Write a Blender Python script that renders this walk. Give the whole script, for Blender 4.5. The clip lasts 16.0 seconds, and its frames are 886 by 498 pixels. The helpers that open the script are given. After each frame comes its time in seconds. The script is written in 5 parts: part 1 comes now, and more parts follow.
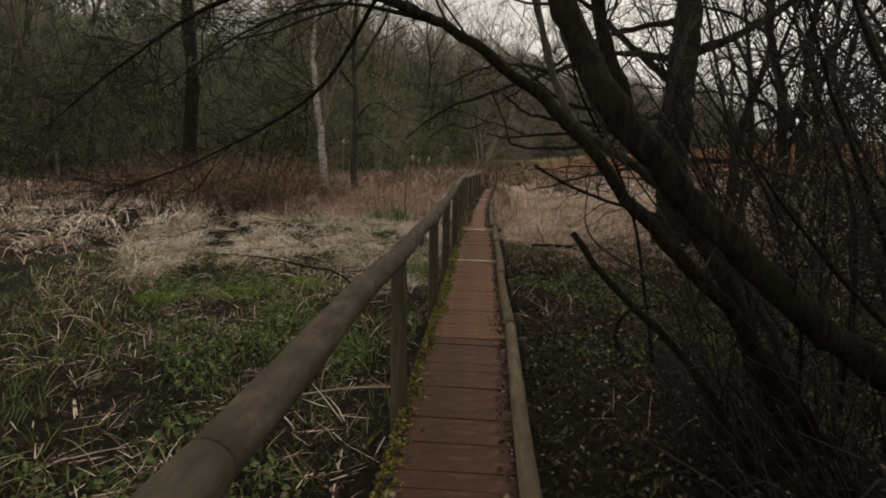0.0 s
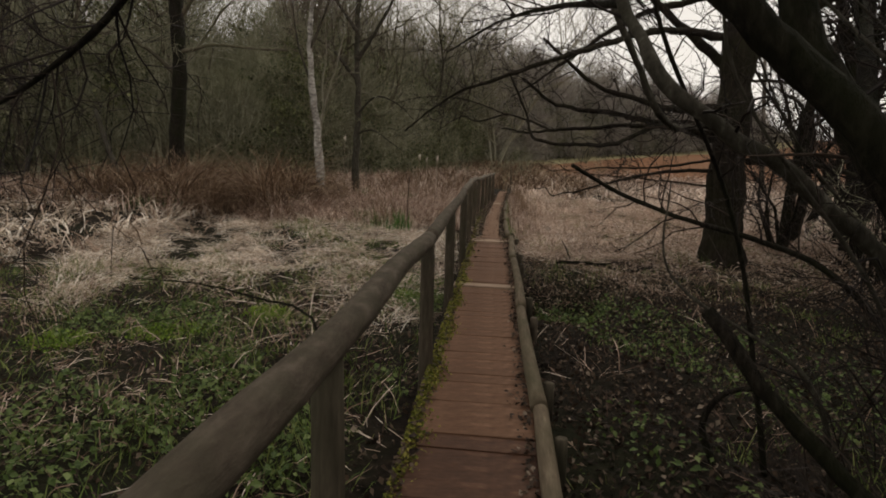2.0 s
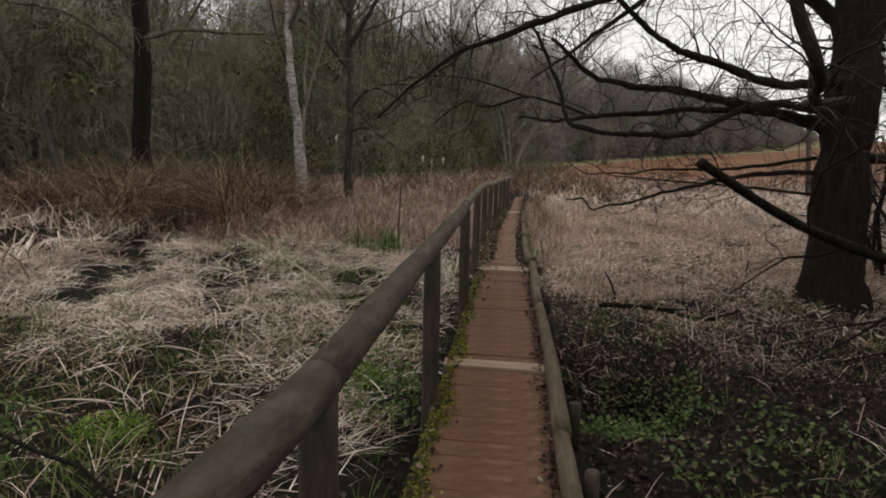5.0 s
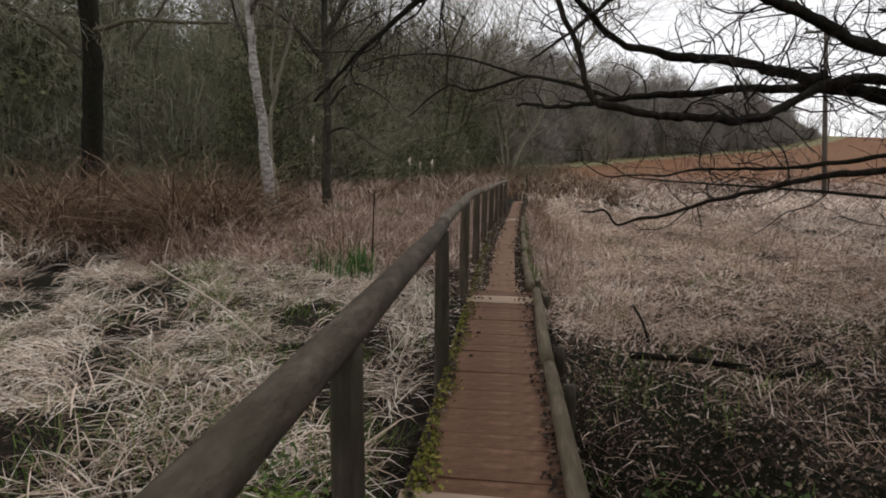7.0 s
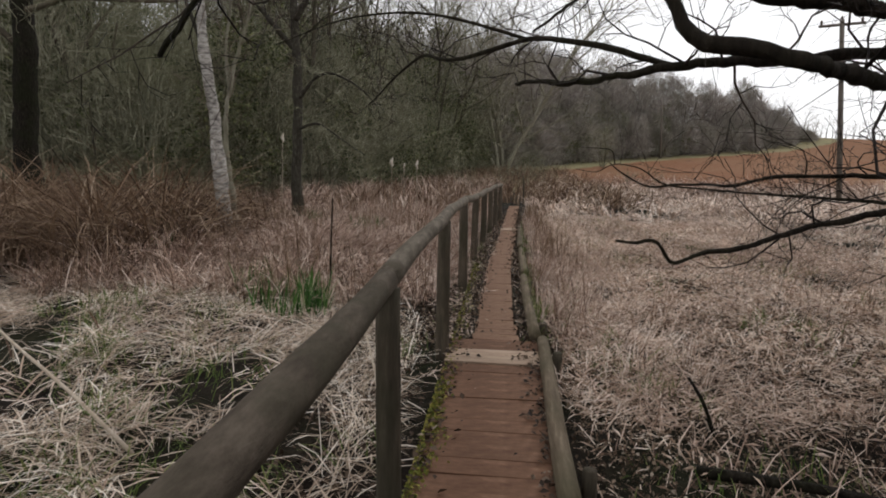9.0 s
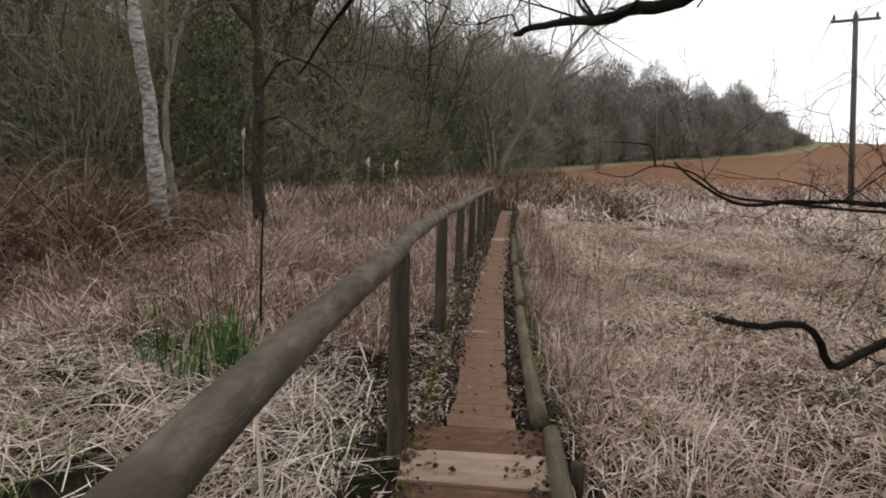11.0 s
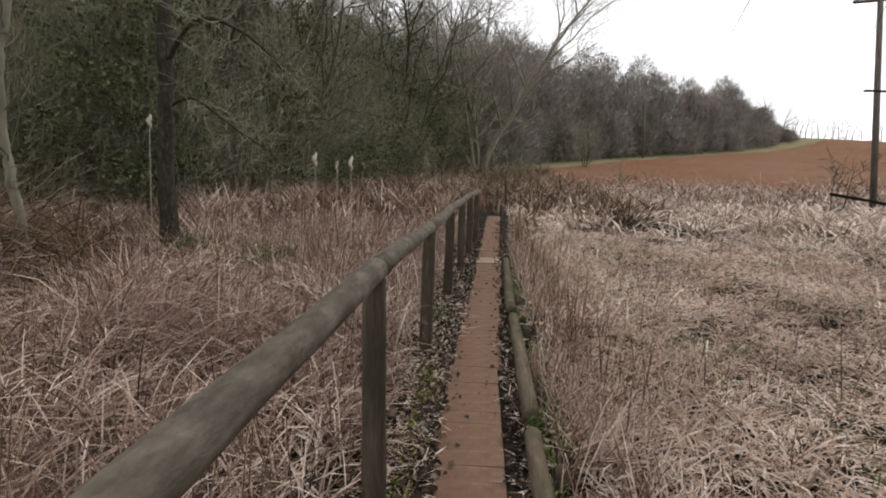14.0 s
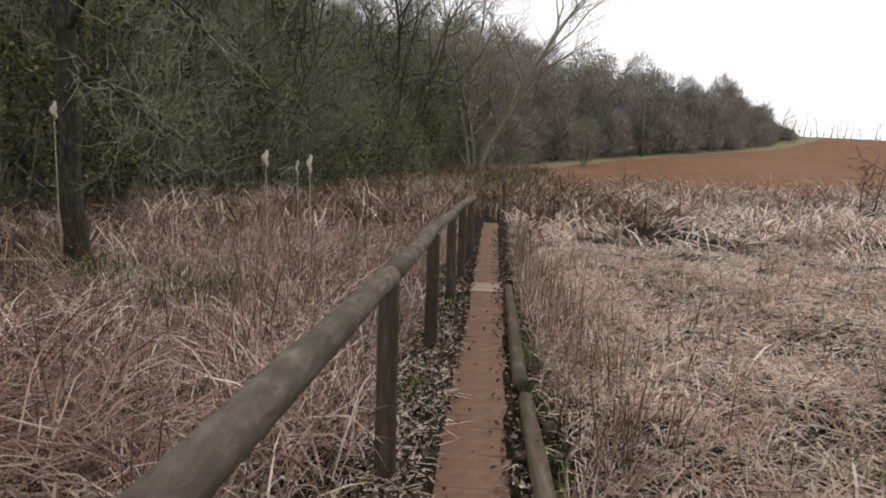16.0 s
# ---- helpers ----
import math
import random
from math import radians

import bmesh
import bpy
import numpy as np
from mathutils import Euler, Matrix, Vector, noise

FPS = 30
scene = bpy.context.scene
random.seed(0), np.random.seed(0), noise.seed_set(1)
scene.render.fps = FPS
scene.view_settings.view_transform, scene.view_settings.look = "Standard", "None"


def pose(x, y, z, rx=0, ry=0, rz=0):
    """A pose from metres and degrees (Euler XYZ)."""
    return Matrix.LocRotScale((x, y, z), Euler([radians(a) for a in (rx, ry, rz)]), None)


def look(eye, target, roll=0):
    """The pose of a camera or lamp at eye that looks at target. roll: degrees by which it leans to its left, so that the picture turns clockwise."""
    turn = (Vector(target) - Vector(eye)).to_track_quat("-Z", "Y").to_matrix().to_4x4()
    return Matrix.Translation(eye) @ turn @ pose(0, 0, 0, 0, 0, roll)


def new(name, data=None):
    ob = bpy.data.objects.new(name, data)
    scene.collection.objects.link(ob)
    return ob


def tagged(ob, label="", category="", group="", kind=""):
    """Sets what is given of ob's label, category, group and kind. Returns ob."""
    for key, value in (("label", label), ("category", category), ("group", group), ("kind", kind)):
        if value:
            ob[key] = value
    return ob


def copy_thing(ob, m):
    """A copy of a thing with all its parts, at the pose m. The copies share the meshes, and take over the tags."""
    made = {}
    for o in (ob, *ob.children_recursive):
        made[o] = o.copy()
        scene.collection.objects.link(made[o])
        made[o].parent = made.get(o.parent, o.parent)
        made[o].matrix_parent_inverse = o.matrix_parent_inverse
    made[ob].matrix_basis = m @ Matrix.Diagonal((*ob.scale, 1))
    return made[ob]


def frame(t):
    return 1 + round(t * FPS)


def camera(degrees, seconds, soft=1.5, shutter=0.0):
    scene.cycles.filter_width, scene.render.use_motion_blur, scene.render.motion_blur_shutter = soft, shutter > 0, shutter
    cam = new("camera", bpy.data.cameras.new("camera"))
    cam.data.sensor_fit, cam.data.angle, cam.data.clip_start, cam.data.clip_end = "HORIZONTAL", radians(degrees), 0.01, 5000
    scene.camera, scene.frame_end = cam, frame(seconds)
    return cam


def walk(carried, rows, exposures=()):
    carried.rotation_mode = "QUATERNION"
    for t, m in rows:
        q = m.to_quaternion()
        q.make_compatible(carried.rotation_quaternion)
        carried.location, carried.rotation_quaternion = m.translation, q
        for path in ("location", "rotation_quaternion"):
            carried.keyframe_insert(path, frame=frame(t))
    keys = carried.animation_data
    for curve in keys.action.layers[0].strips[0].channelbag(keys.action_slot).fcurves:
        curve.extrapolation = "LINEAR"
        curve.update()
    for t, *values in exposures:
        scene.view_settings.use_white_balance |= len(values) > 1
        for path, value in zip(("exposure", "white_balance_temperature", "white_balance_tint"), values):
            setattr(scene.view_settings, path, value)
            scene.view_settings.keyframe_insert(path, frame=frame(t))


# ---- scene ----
cam = camera(73.1, 16.0, soft=1.85)
PATH = [
    (0, (0.046, -0.032, 1.491), (-0.083, 1.939, 1.179), 1.5),
    (0.5, (0.028, 0.412, 1.453), (-0.107, 2.383, 1.142), 2.1),
    (1, (0.036, 0.89, 1.431), (-0.113, 2.861, 1.121), 1.6),
    (1.5, (0.037, 1.316, 1.439), (-0.117, 3.286, 1.129), 2.1),
    (2, (0.014, 1.778, 1.439), (-0.155, 3.746, 1.129), 2.0),
    (2.5, (0.035, 2.201, 1.437), (-0.145, 4.169, 1.131), 1.7),
    (3, (0.001, 2.663, 1.428), (-0.194, 4.63, 1.123), 1.9),
    (3.5, (-0.003, 3.074, 1.401), (-0.21, 5.04, 1.098), 1.3),
    (4, (-0.006, 3.557, 1.398), (-0.226, 5.521, 1.095), 1.6),
    (6.5, (0.001, 5.691, 1.375), (-0.219, 7.657, 1.082), 1.0),
    (7, (0.006, 6.152, 1.37), (-0.212, 8.119, 1.08), 0.7),
    (7.5, (-0.017, 6.608, 1.355), (-0.236, 8.574, 1.064), 1.2),
    (8, (-0.013, 7.046, 1.342), (-0.224, 9.014, 1.052), 0.6),
    (8.5, (0.003, 7.46, 1.361), (-0.201, 9.428, 1.072), 1.0),
    (9, (-0.011, 7.877, 1.381), (-0.211, 9.846, 1.094), 0.9),
    (9.5, (-0.004, 8.258, 1.388), (-0.196, 10.229, 1.104), 0.8),
    (10, (-0.016, 8.671, 1.369), (-0.203, 10.642, 1.086), 1.0),
    (12.5, (0.013, 10.726, 1.384), (-0.14, 12.699, 1.099), 1.3),
    (13, (0.013, 11.179, 1.369), (-0.127, 13.153, 1.081), 0.9),
    (13.5, (-0.009, 11.617, 1.363), (-0.14, 13.592, 1.075), 1.7),
    (14, (-0.053, 12.131, 1.388), (-0.173, 14.106, 1.095), 1.3),
    (14.5, (-0.041, 12.581, 1.402), (-0.158, 14.556, 1.111), 1.3),
    (15, (-0.063, 13.021, 1.414), (-0.176, 14.996, 1.121), 1.2),
    (15.5, (-0.044, 13.476, 1.418), (-0.155, 15.451, 1.124), 1.1),
    (16, (-0.057, 13.964, 1.4), (-0.161, 15.939, 1.104), 1.3),
]
EXPOSURES = [(0, -0.12, 7500, 10), (2, -0.08, 7400, 10), (4, 0.0, 7000, 10), (7, 0.15, 6500, 10), (10, 0.32, 6500, 10), (12.5, 0.38, 6500, 10), (16, 0.45, 6500, 10)]
walk(cam, [(t, look(eye, target, roll)) for t, eye, target, roll in PATH], EXPOSURES)

# ---- world and light: a bright overcast afternoon in early spring ----
world = bpy.data.worlds.new("overcast")
scene.world = world
world.use_nodes = True
wn, wl = world.node_tree.nodes, world.node_tree.links
sky = wn.new("ShaderNodeTexSky")
sky.sky_type = "NISHITA"
sky.sun_disc = False
sky.sun_elevation, sky.sun_rotation = radians(42), radians(35)
grey = wn.new("ShaderNodeHueSaturation")
grey.inputs["Saturation"].default_value = 0.12
cloud = wn.new("ShaderNodeMixRGB")
cloud.inputs[0].default_value = 0.75
cloud.inputs[2].default_value = (9.2, 9.15, 9.4, 1)
wl.new(sky.outputs[0], grey.inputs["Color"])
wl.new(grey.outputs[0], cloud.inputs[1])
wl.new(cloud.outputs[0], wn["Background"].inputs[0])
wn["Background"].inputs[1].default_value = 0.1

sun_data = bpy.data.lights.new("sun", "SUN")
sun_data.energy, sun_data.angle, sun_data.color = 0.7, radians(30), (1, 0.97, 0.93)
sun = new("sun", sun_data)
sun.matrix_world = look((20, 30, 40), (0, 0, 0))

rng = np.random.default_rng(7)
rnd = random.Random(11)


# ---- materials ----
def shader(name):
    m = bpy.data.materials.new(name)
    m.use_nodes = True
    return m, m.node_tree.nodes, m.node_tree.links, m.node_tree.nodes["Principled BSDF"]


def ramp(nodes, stops):
    r = nodes.new("ShaderNodeValToRGB")
    while len(r.color_ramp.elements) < len(stops):
        r.color_ramp.elements.new(0.5)
    for e, (p, c) in zip(r.color_ramp.elements, stops):
        e.position, e.color = p, (*c, 1)
    return r


def coords(nodes, links, scale=(1, 1, 1), kind="Object"):
    tc, mp = nodes.new("ShaderNodeTexCoord"), nodes.new("ShaderNodeMapping")
    mp.inputs["Scale"].default_value = scale
    links.new(tc.outputs[kind], mp.inputs[0])
    return mp


def noise_node(nodes, links, vec, scale, detail=6, rough=0.6):
    n = nodes.new("ShaderNodeTexNoise")
    n.inputs["Scale"].default_value, n.inputs["Detail"].default_value, n.inputs["Roughness"].default_value = scale, detail, rough
    links.new(vec.outputs[0], n.inputs["Vector"])
    return n


def surface(name, stops, stains, scale=6.0, stain_scale=0.8, stretch=(1, 1, 1), rough=0.85, bump=0.4, depth=0.01, amount=0.6, vary=0.0):
    """Two-scale procedural surface: grain from a ramp, larger stains mixed over it, relief, and a little change from piece to piece."""
    m, n, l, b = shader(name)
    mp = coords(n, l, stretch)
    fine = noise_node(n, l, mp, scale, 8, 0.65)
    r = ramp(n, stops)
    l.new(fine.outputs[0], r.inputs[0])
    wide = noise_node(n, l, coords(n, l), stain_scale, 4, 0.6)
    rs = ramp(n, [(0.42, (0, 0, 0)), (0.62, (amount,) * 3)])
    l.new(wide.outputs[0], rs.inputs[0])
    mix = n.new("ShaderNodeMixRGB")
    l.new(rs.outputs[0], mix.inputs[0])
    l.new(r.outputs[0], mix.inputs[1])
    mix.inputs[2].default_value = (*stains, 1)
    out = mix
    if vary:
        info, hsv, mr = n.new("ShaderNodeObjectInfo"), n.new("ShaderNodeHueSaturation"), n.new("ShaderNodeMapRange")
        mr.inputs["To Min"].default_value, mr.inputs["To Max"].default_value = 1 - vary, 1 + vary
        l.new(info.outputs["Random"], mr.inputs["Value"])
        l.new(mr.outputs[0], hsv.inputs["Value"])
        l.new(mix.outputs[0], hsv.inputs["Color"])
        out = hsv
    l.new(out.outputs[0], b.inputs["Base Color"])
    b.inputs["Roughness"].default_value = rough
    b.inputs["Specular IOR Level"].default_value = 0.12
    bm = n.new("ShaderNodeBump")
    bm.inputs["Strength"].default_value, bm.inputs["Distance"].default_value = bump, depth
    l.new(fine.outputs[0], bm.inputs["Height"])
    l.new(bm.outputs[0], b.inputs["Normal"])
    return m


def islands(name, stops, rough=0.8, patch=None, patch_scale=0.35, thin=0.0):
    """Blades, leaves and twigs: a colour for each island, shifted in broad patches."""
    m, n, l, b = shader(name)
    geo = n.new("ShaderNodeNewGeometry")
    r = ramp(n, stops)
    l.new(geo.outputs["Random Per Island"], r.inputs[0])
    out = r
    if patch:
        wide = noise_node(n, l, coords(n, l), patch_scale, 3, 0.5)
        rs = ramp(n, [(0.45, (0, 0, 0)), (0.6, (0.55, 0.55, 0.55))])
        l.new(wide.outputs[0], rs.inputs[0])
        mix = n.new("ShaderNodeMixRGB")
        l.new(rs.outputs[0], mix.inputs[0])
        l.new(r.outputs[0], mix.inputs[1])
        mix.inputs[2].default_value = (*patch, 1)
        out = mix
    l.new(out.outputs[0], b.inputs["Base Color"])
    b.inputs["Roughness"].default_value = rough
    b.inputs["Specular IOR Level"].default_value = 0.25
    if thin:
        t, add = n.new("ShaderNodeBsdfTranslucent"), n.new("ShaderNodeMixShader")
        add.inputs[0].default_value = thin
        l.new(out.outputs[0], t.inputs[0])
        l.new(b.outputs[0], add.inputs[1])
        l.new(t.outputs[0], add.inputs[2])
        l.new(add.outputs[0], n["Material Output"].inputs[0])
    return m


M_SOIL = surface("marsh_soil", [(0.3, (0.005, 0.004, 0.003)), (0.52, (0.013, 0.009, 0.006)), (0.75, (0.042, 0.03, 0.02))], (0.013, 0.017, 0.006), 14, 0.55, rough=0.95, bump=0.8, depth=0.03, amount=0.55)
M_FIELD = surface("ploughed_earth", [(0.3, (0.125, 0.056, 0.027)), (0.7, (0.22, 0.106, 0.054))], (0.2, 0.115, 0.066), 3, 0.05, rough=0.95, bump=0.8, depth=0.08, amount=0.6)
M_VERGE = surface("verge_turf", [(0.3, (0.13, 0.125, 0.06)), (0.7, (0.27, 0.24, 0.135))], (0.22, 0.17, 0.1), 5, 0.3, rough=0.95, bump=0.6, depth=0.05)
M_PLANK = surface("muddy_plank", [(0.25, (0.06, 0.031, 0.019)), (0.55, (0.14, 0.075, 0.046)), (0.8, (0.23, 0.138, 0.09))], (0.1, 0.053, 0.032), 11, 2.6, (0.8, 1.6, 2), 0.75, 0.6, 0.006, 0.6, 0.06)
# M_PLANK made wetter and darker: the willow's shade is put into its colour
M_PLANKWETSHADE = surface("wet_shade_tinted_plank", [(0.25, (0.03, 0.015, 0.009)), (0.55, (0.078, 0.038, 0.023)), (0.8, (0.15, 0.08, 0.05))], (0.055, 0.027, 0.016), 11, 2.6, (0.8, 1.6, 2), 0.6, 0.6, 0.006, 0.6, 0.05)
M_PLANKDRY = surface("sandy_trodden_plank", [(0.25, (0.12, 0.07, 0.046)), (0.55, (0.2, 0.123, 0.083)), (0.8, (0.3, 0.2, 0.142))], (0.14, 0.083, 0.055), 9, 1.8, (1, 1, 2), 0.9, 0.4, 0.004, 0.6, 0.03)
M_PLANKLIGHT = surface("bare_pale_plank", [(0.25, (0.2, 0.14, 0.1)), (0.6, (0.36, 0.27, 0.2)), (0.85, (0.45, 0.36, 0.28))], (0.24, 0.16, 0.11), 9, 2.0, (0.5, 3, 2), 0.8, 0.5, 0.006, 0.5, 0.08)
M_RAIL = surface("weathered_rail_timber", [(0.3, (0.06, 0.048, 0.037)), (0.5, (0.14, 0.117, 0.092)), (0.75, (0.25, 0.215, 0.175))], (0.085, 0.073, 0.053), 13, 5.0, (1.8, 0.55, 1.8), 0.85, 1.0, 0.014, 0.75)
# darker rail timber, for the lengths that start before y = 9
M_RAILDARK = surface("dark_rail_timber", [(0.3, (0.038, 0.029, 0.021)), (0.5, (0.08, 0.064, 0.048)), (0.75, (0.145, 0.12, 0.092))], (0.055, 0.048, 0.032), 13, 5.0, (1.8, 0.55, 1.8), 0.85, 1.0, 0.014, 0.75)
M_POST = surface("weathered_post_timber", [(0.25, (0.03, 0.025, 0.018)), (0.55, (0.085, 0.068, 0.05)), (0.8, (0.15, 0.125, 0.095))], (0.04, 0.04, 0.024), 16, 2.5, (2.4, 2.4, 0.3), 0.85, 0.7, 0.008, 0.6, 0.15)
M_KERB = surface("kerb_log_timber", [(0.25, (0.06, 0.045, 0.032)), (0.55, (0.14, 0.108, 0.075)), (0.8, (0.24, 0.2, 0.145))], (0.06, 0.058, 0.032), 14, 2.5, (2.4, 0.3, 2.4), 0.85, 0.7, 0.008, 0.6, 0.1)
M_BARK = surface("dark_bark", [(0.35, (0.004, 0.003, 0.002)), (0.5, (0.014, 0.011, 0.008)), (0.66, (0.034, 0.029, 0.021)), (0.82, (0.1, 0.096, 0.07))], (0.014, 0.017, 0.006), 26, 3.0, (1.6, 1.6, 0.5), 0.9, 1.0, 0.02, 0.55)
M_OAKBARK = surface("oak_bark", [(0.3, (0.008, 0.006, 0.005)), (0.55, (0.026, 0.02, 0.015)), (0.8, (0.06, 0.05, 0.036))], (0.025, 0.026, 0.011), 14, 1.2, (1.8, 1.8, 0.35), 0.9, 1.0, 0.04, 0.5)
M_LICHEN = surface("lichened_bark", [(0.3, (0.018, 0.015, 0.011)), (0.55, (0.06, 0.054, 0.042)), (0.8, (0.17, 0.165, 0.135))], (0.03, 0.028, 0.018), 18, 3.5, (1.4, 1.4, 0.6), 0.9, 1.0, 0.015, 0.6)
M_WOODBARK = surface("woodland_bark", [(0.3, (0.045, 0.038, 0.028)), (0.6, (0.12, 0.1, 0.076)), (0.85, (0.2, 0.18, 0.14))], (0.075, 0.08, 0.04), 9, 0.7, (1.6, 1.6, 0.4), 0.9, 0.8, 0.03, 0.55, 0.3)
M_TWIG = islands("bare_twigs", [(0, (0.06, 0.045, 0.035)), (0.5, (0.12, 0.09, 0.07)), (1, (0.2, 0.16, 0.12))])
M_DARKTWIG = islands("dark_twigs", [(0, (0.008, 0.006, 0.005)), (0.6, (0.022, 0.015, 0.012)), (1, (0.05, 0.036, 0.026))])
M_WOODTWIG = islands("woodland_twigs", [(0, (0.13, 0.124, 0.084)), (0.5, (0.225, 0.22, 0.148)), (1, (0.375, 0.36, 0.265))], 0.8, (0.17, 0.175, 0.095), 0.3)
M_FARTWIG = islands("hillside_twigs", [(0, (0.17, 0.15, 0.135)), (0.5, (0.28, 0.25, 0.225)), (1, (0.4, 0.36, 0.32))], 0.8, (0.18, 0.175, 0.13), 0.22)
M_PALETWIG = islands("pale_green_twigs", [(0, (0.17, 0.16, 0.11)), (1, (0.3, 0.28, 0.2))])
M_IVY = islands("evergreen_leaves", [(0, (0.032, 0.04, 0.017)), (0.6, (0.09, 0.1, 0.042)), (1, (0.18, 0.185, 0.085))], 0.85, thin=0.1)
M_SEDGE = islands("dead_sedge", [(0, (0.13, 0.079, 0.055)), (0.2, (0.42, 0.295, 0.215)), (0.55, (0.76, 0.610, 0.495)), (1, (0.95, 0.836, 0.740))], 0.65, (0.46, 0.335, 0.265), 0.5, 0.12)
M_MAT = islands("matted_sedge", [(0, (0.07, 0.046, 0.030)), (0.25, (0.34, 0.250, 0.175)), (0.6, (0.74, 0.620, 0.499)), (1, (0.95, 0.890, 0.800))], 0.6, (0.36, 0.270, 0.205), 0.9, 0.12)
M_REED = islands("dead_reed", [(0, (0.05, 0.029, 0.020)), (0.35, (0.2, 0.125, 0.089)), (0.7, (0.5, 0.356, 0.276)), (1, (0.88, 0.742, 0.635))], 0.65, (0.24, 0.152, 0.113), 0.6, 0.12)
M_BRACKEN = islands("dead_bracken", [(0, (0.045, 0.026, 0.018)), (0.45, (0.14, 0.087, 0.052)), (0.85, (0.27, 0.185, 0.12)), (1, (0.5, 0.395, 0.29))], 0.8, (0.14, 0.088, 0.056), 0.5, 0.2)
M_GREEN = islands("young_grass", [(0, (0.05, 0.085, 0.016)), (0.6, (0.11, 0.175, 0.032)), (1, (0.26, 0.28, 0.1))], 0.6, thin=0.25)
M_IRIS = islands("iris_leaves", [(0, (0.02, 0.05, 0.01)), (0.5, (0.045, 0.12, 0.02)), (0.85, (0.1, 0.2, 0.045)), (1, (0.5, 0.42, 0.3))], 0.45, thin=0.25)
M_HERB = islands("nettle_leaves", [(0, (0.04, 0.07, 0.016)), (0.6, (0.085, 0.13, 0.034)), (1, (0.18, 0.23, 0.08))], 0.55, thin=0.2)
M_MOSS = islands("moss_tufts", [(0, (0.07, 0.09, 0.015)), (0.6, (0.17, 0.17, 0.03)), (1, (0.3, 0.26, 0.07))], 0.9)
M_CUSHION = islands("bright_moss", [(0, (0.07, 0.12, 0.015)), (0.6, (0.15, 0.24, 0.03)), (1, (0.25, 0.34, 0.06))], 0.85, thin=0.15)
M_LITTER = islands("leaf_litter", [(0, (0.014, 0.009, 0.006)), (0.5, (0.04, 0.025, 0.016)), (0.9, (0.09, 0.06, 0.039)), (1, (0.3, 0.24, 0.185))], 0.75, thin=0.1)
M_LITTERPALE = islands("dry_leaf_litter", [(0, (0.05, 0.033, 0.022)), (0.5, (0.15, 0.103, 0.07)), (0.85, (0.32, 0.24, 0.175)), (1, (0.5, 0.43, 0.35))], 0.75, thin=0.1)
M_DRYWOOD = surface("bleached_stick", [(0.3, (0.3, 0.24, 0.18)), (0.7, (0.55, 0.48, 0.4))], (0.35, 0.28, 0.2), 20, 4, rough=0.8)
M_FLUFF = surface("seed_fluff", [(0.3, (0.5, 0.45, 0.37)), (0.7, (0.75, 0.7, 0.62))], (0.45, 0.36, 0.27), 60, 12, rough=1.0, bump=1.0, depth=0.01)
M_POLE = surface("tarred_pole", [(0.3, (0.09, 0.075, 0.06)), (0.7, (0.2, 0.175, 0.15))], (0.12, 0.1, 0.085), 8, 1.0, (1, 1, 0.2), 0.8)

# birch bark: white with short dark bands round the stem
M_ASH = surface("pale_ash_bark", [(0.3, (0.12, 0.11, 0.08)), (0.7, (0.36, 0.34, 0.27))], (0.2, 0.19, 0.13), 6, 0.8, (1.4, 1.4, 0.5), 0.9)
M_BIRCH, _n, _l, _b = shader("birch_bark")
_band = noise_node(_n, _l, coords(_n, _l, (3.5, 3.5, 10)), 2.0, 6, 0.7)
_r = ramp(_n, [(0.36, (0.05, 0.045, 0.04)), (0.5, (0.3, 0.275, 0.245)), (0.72, (0.56, 0.535, 0.49))])
_l.new(_band.outputs[0], _r.inputs[0])
_l.new(_r.outputs[0], _b.inputs["Base Color"])
_b.inputs["Roughness"].default_value = 0.7


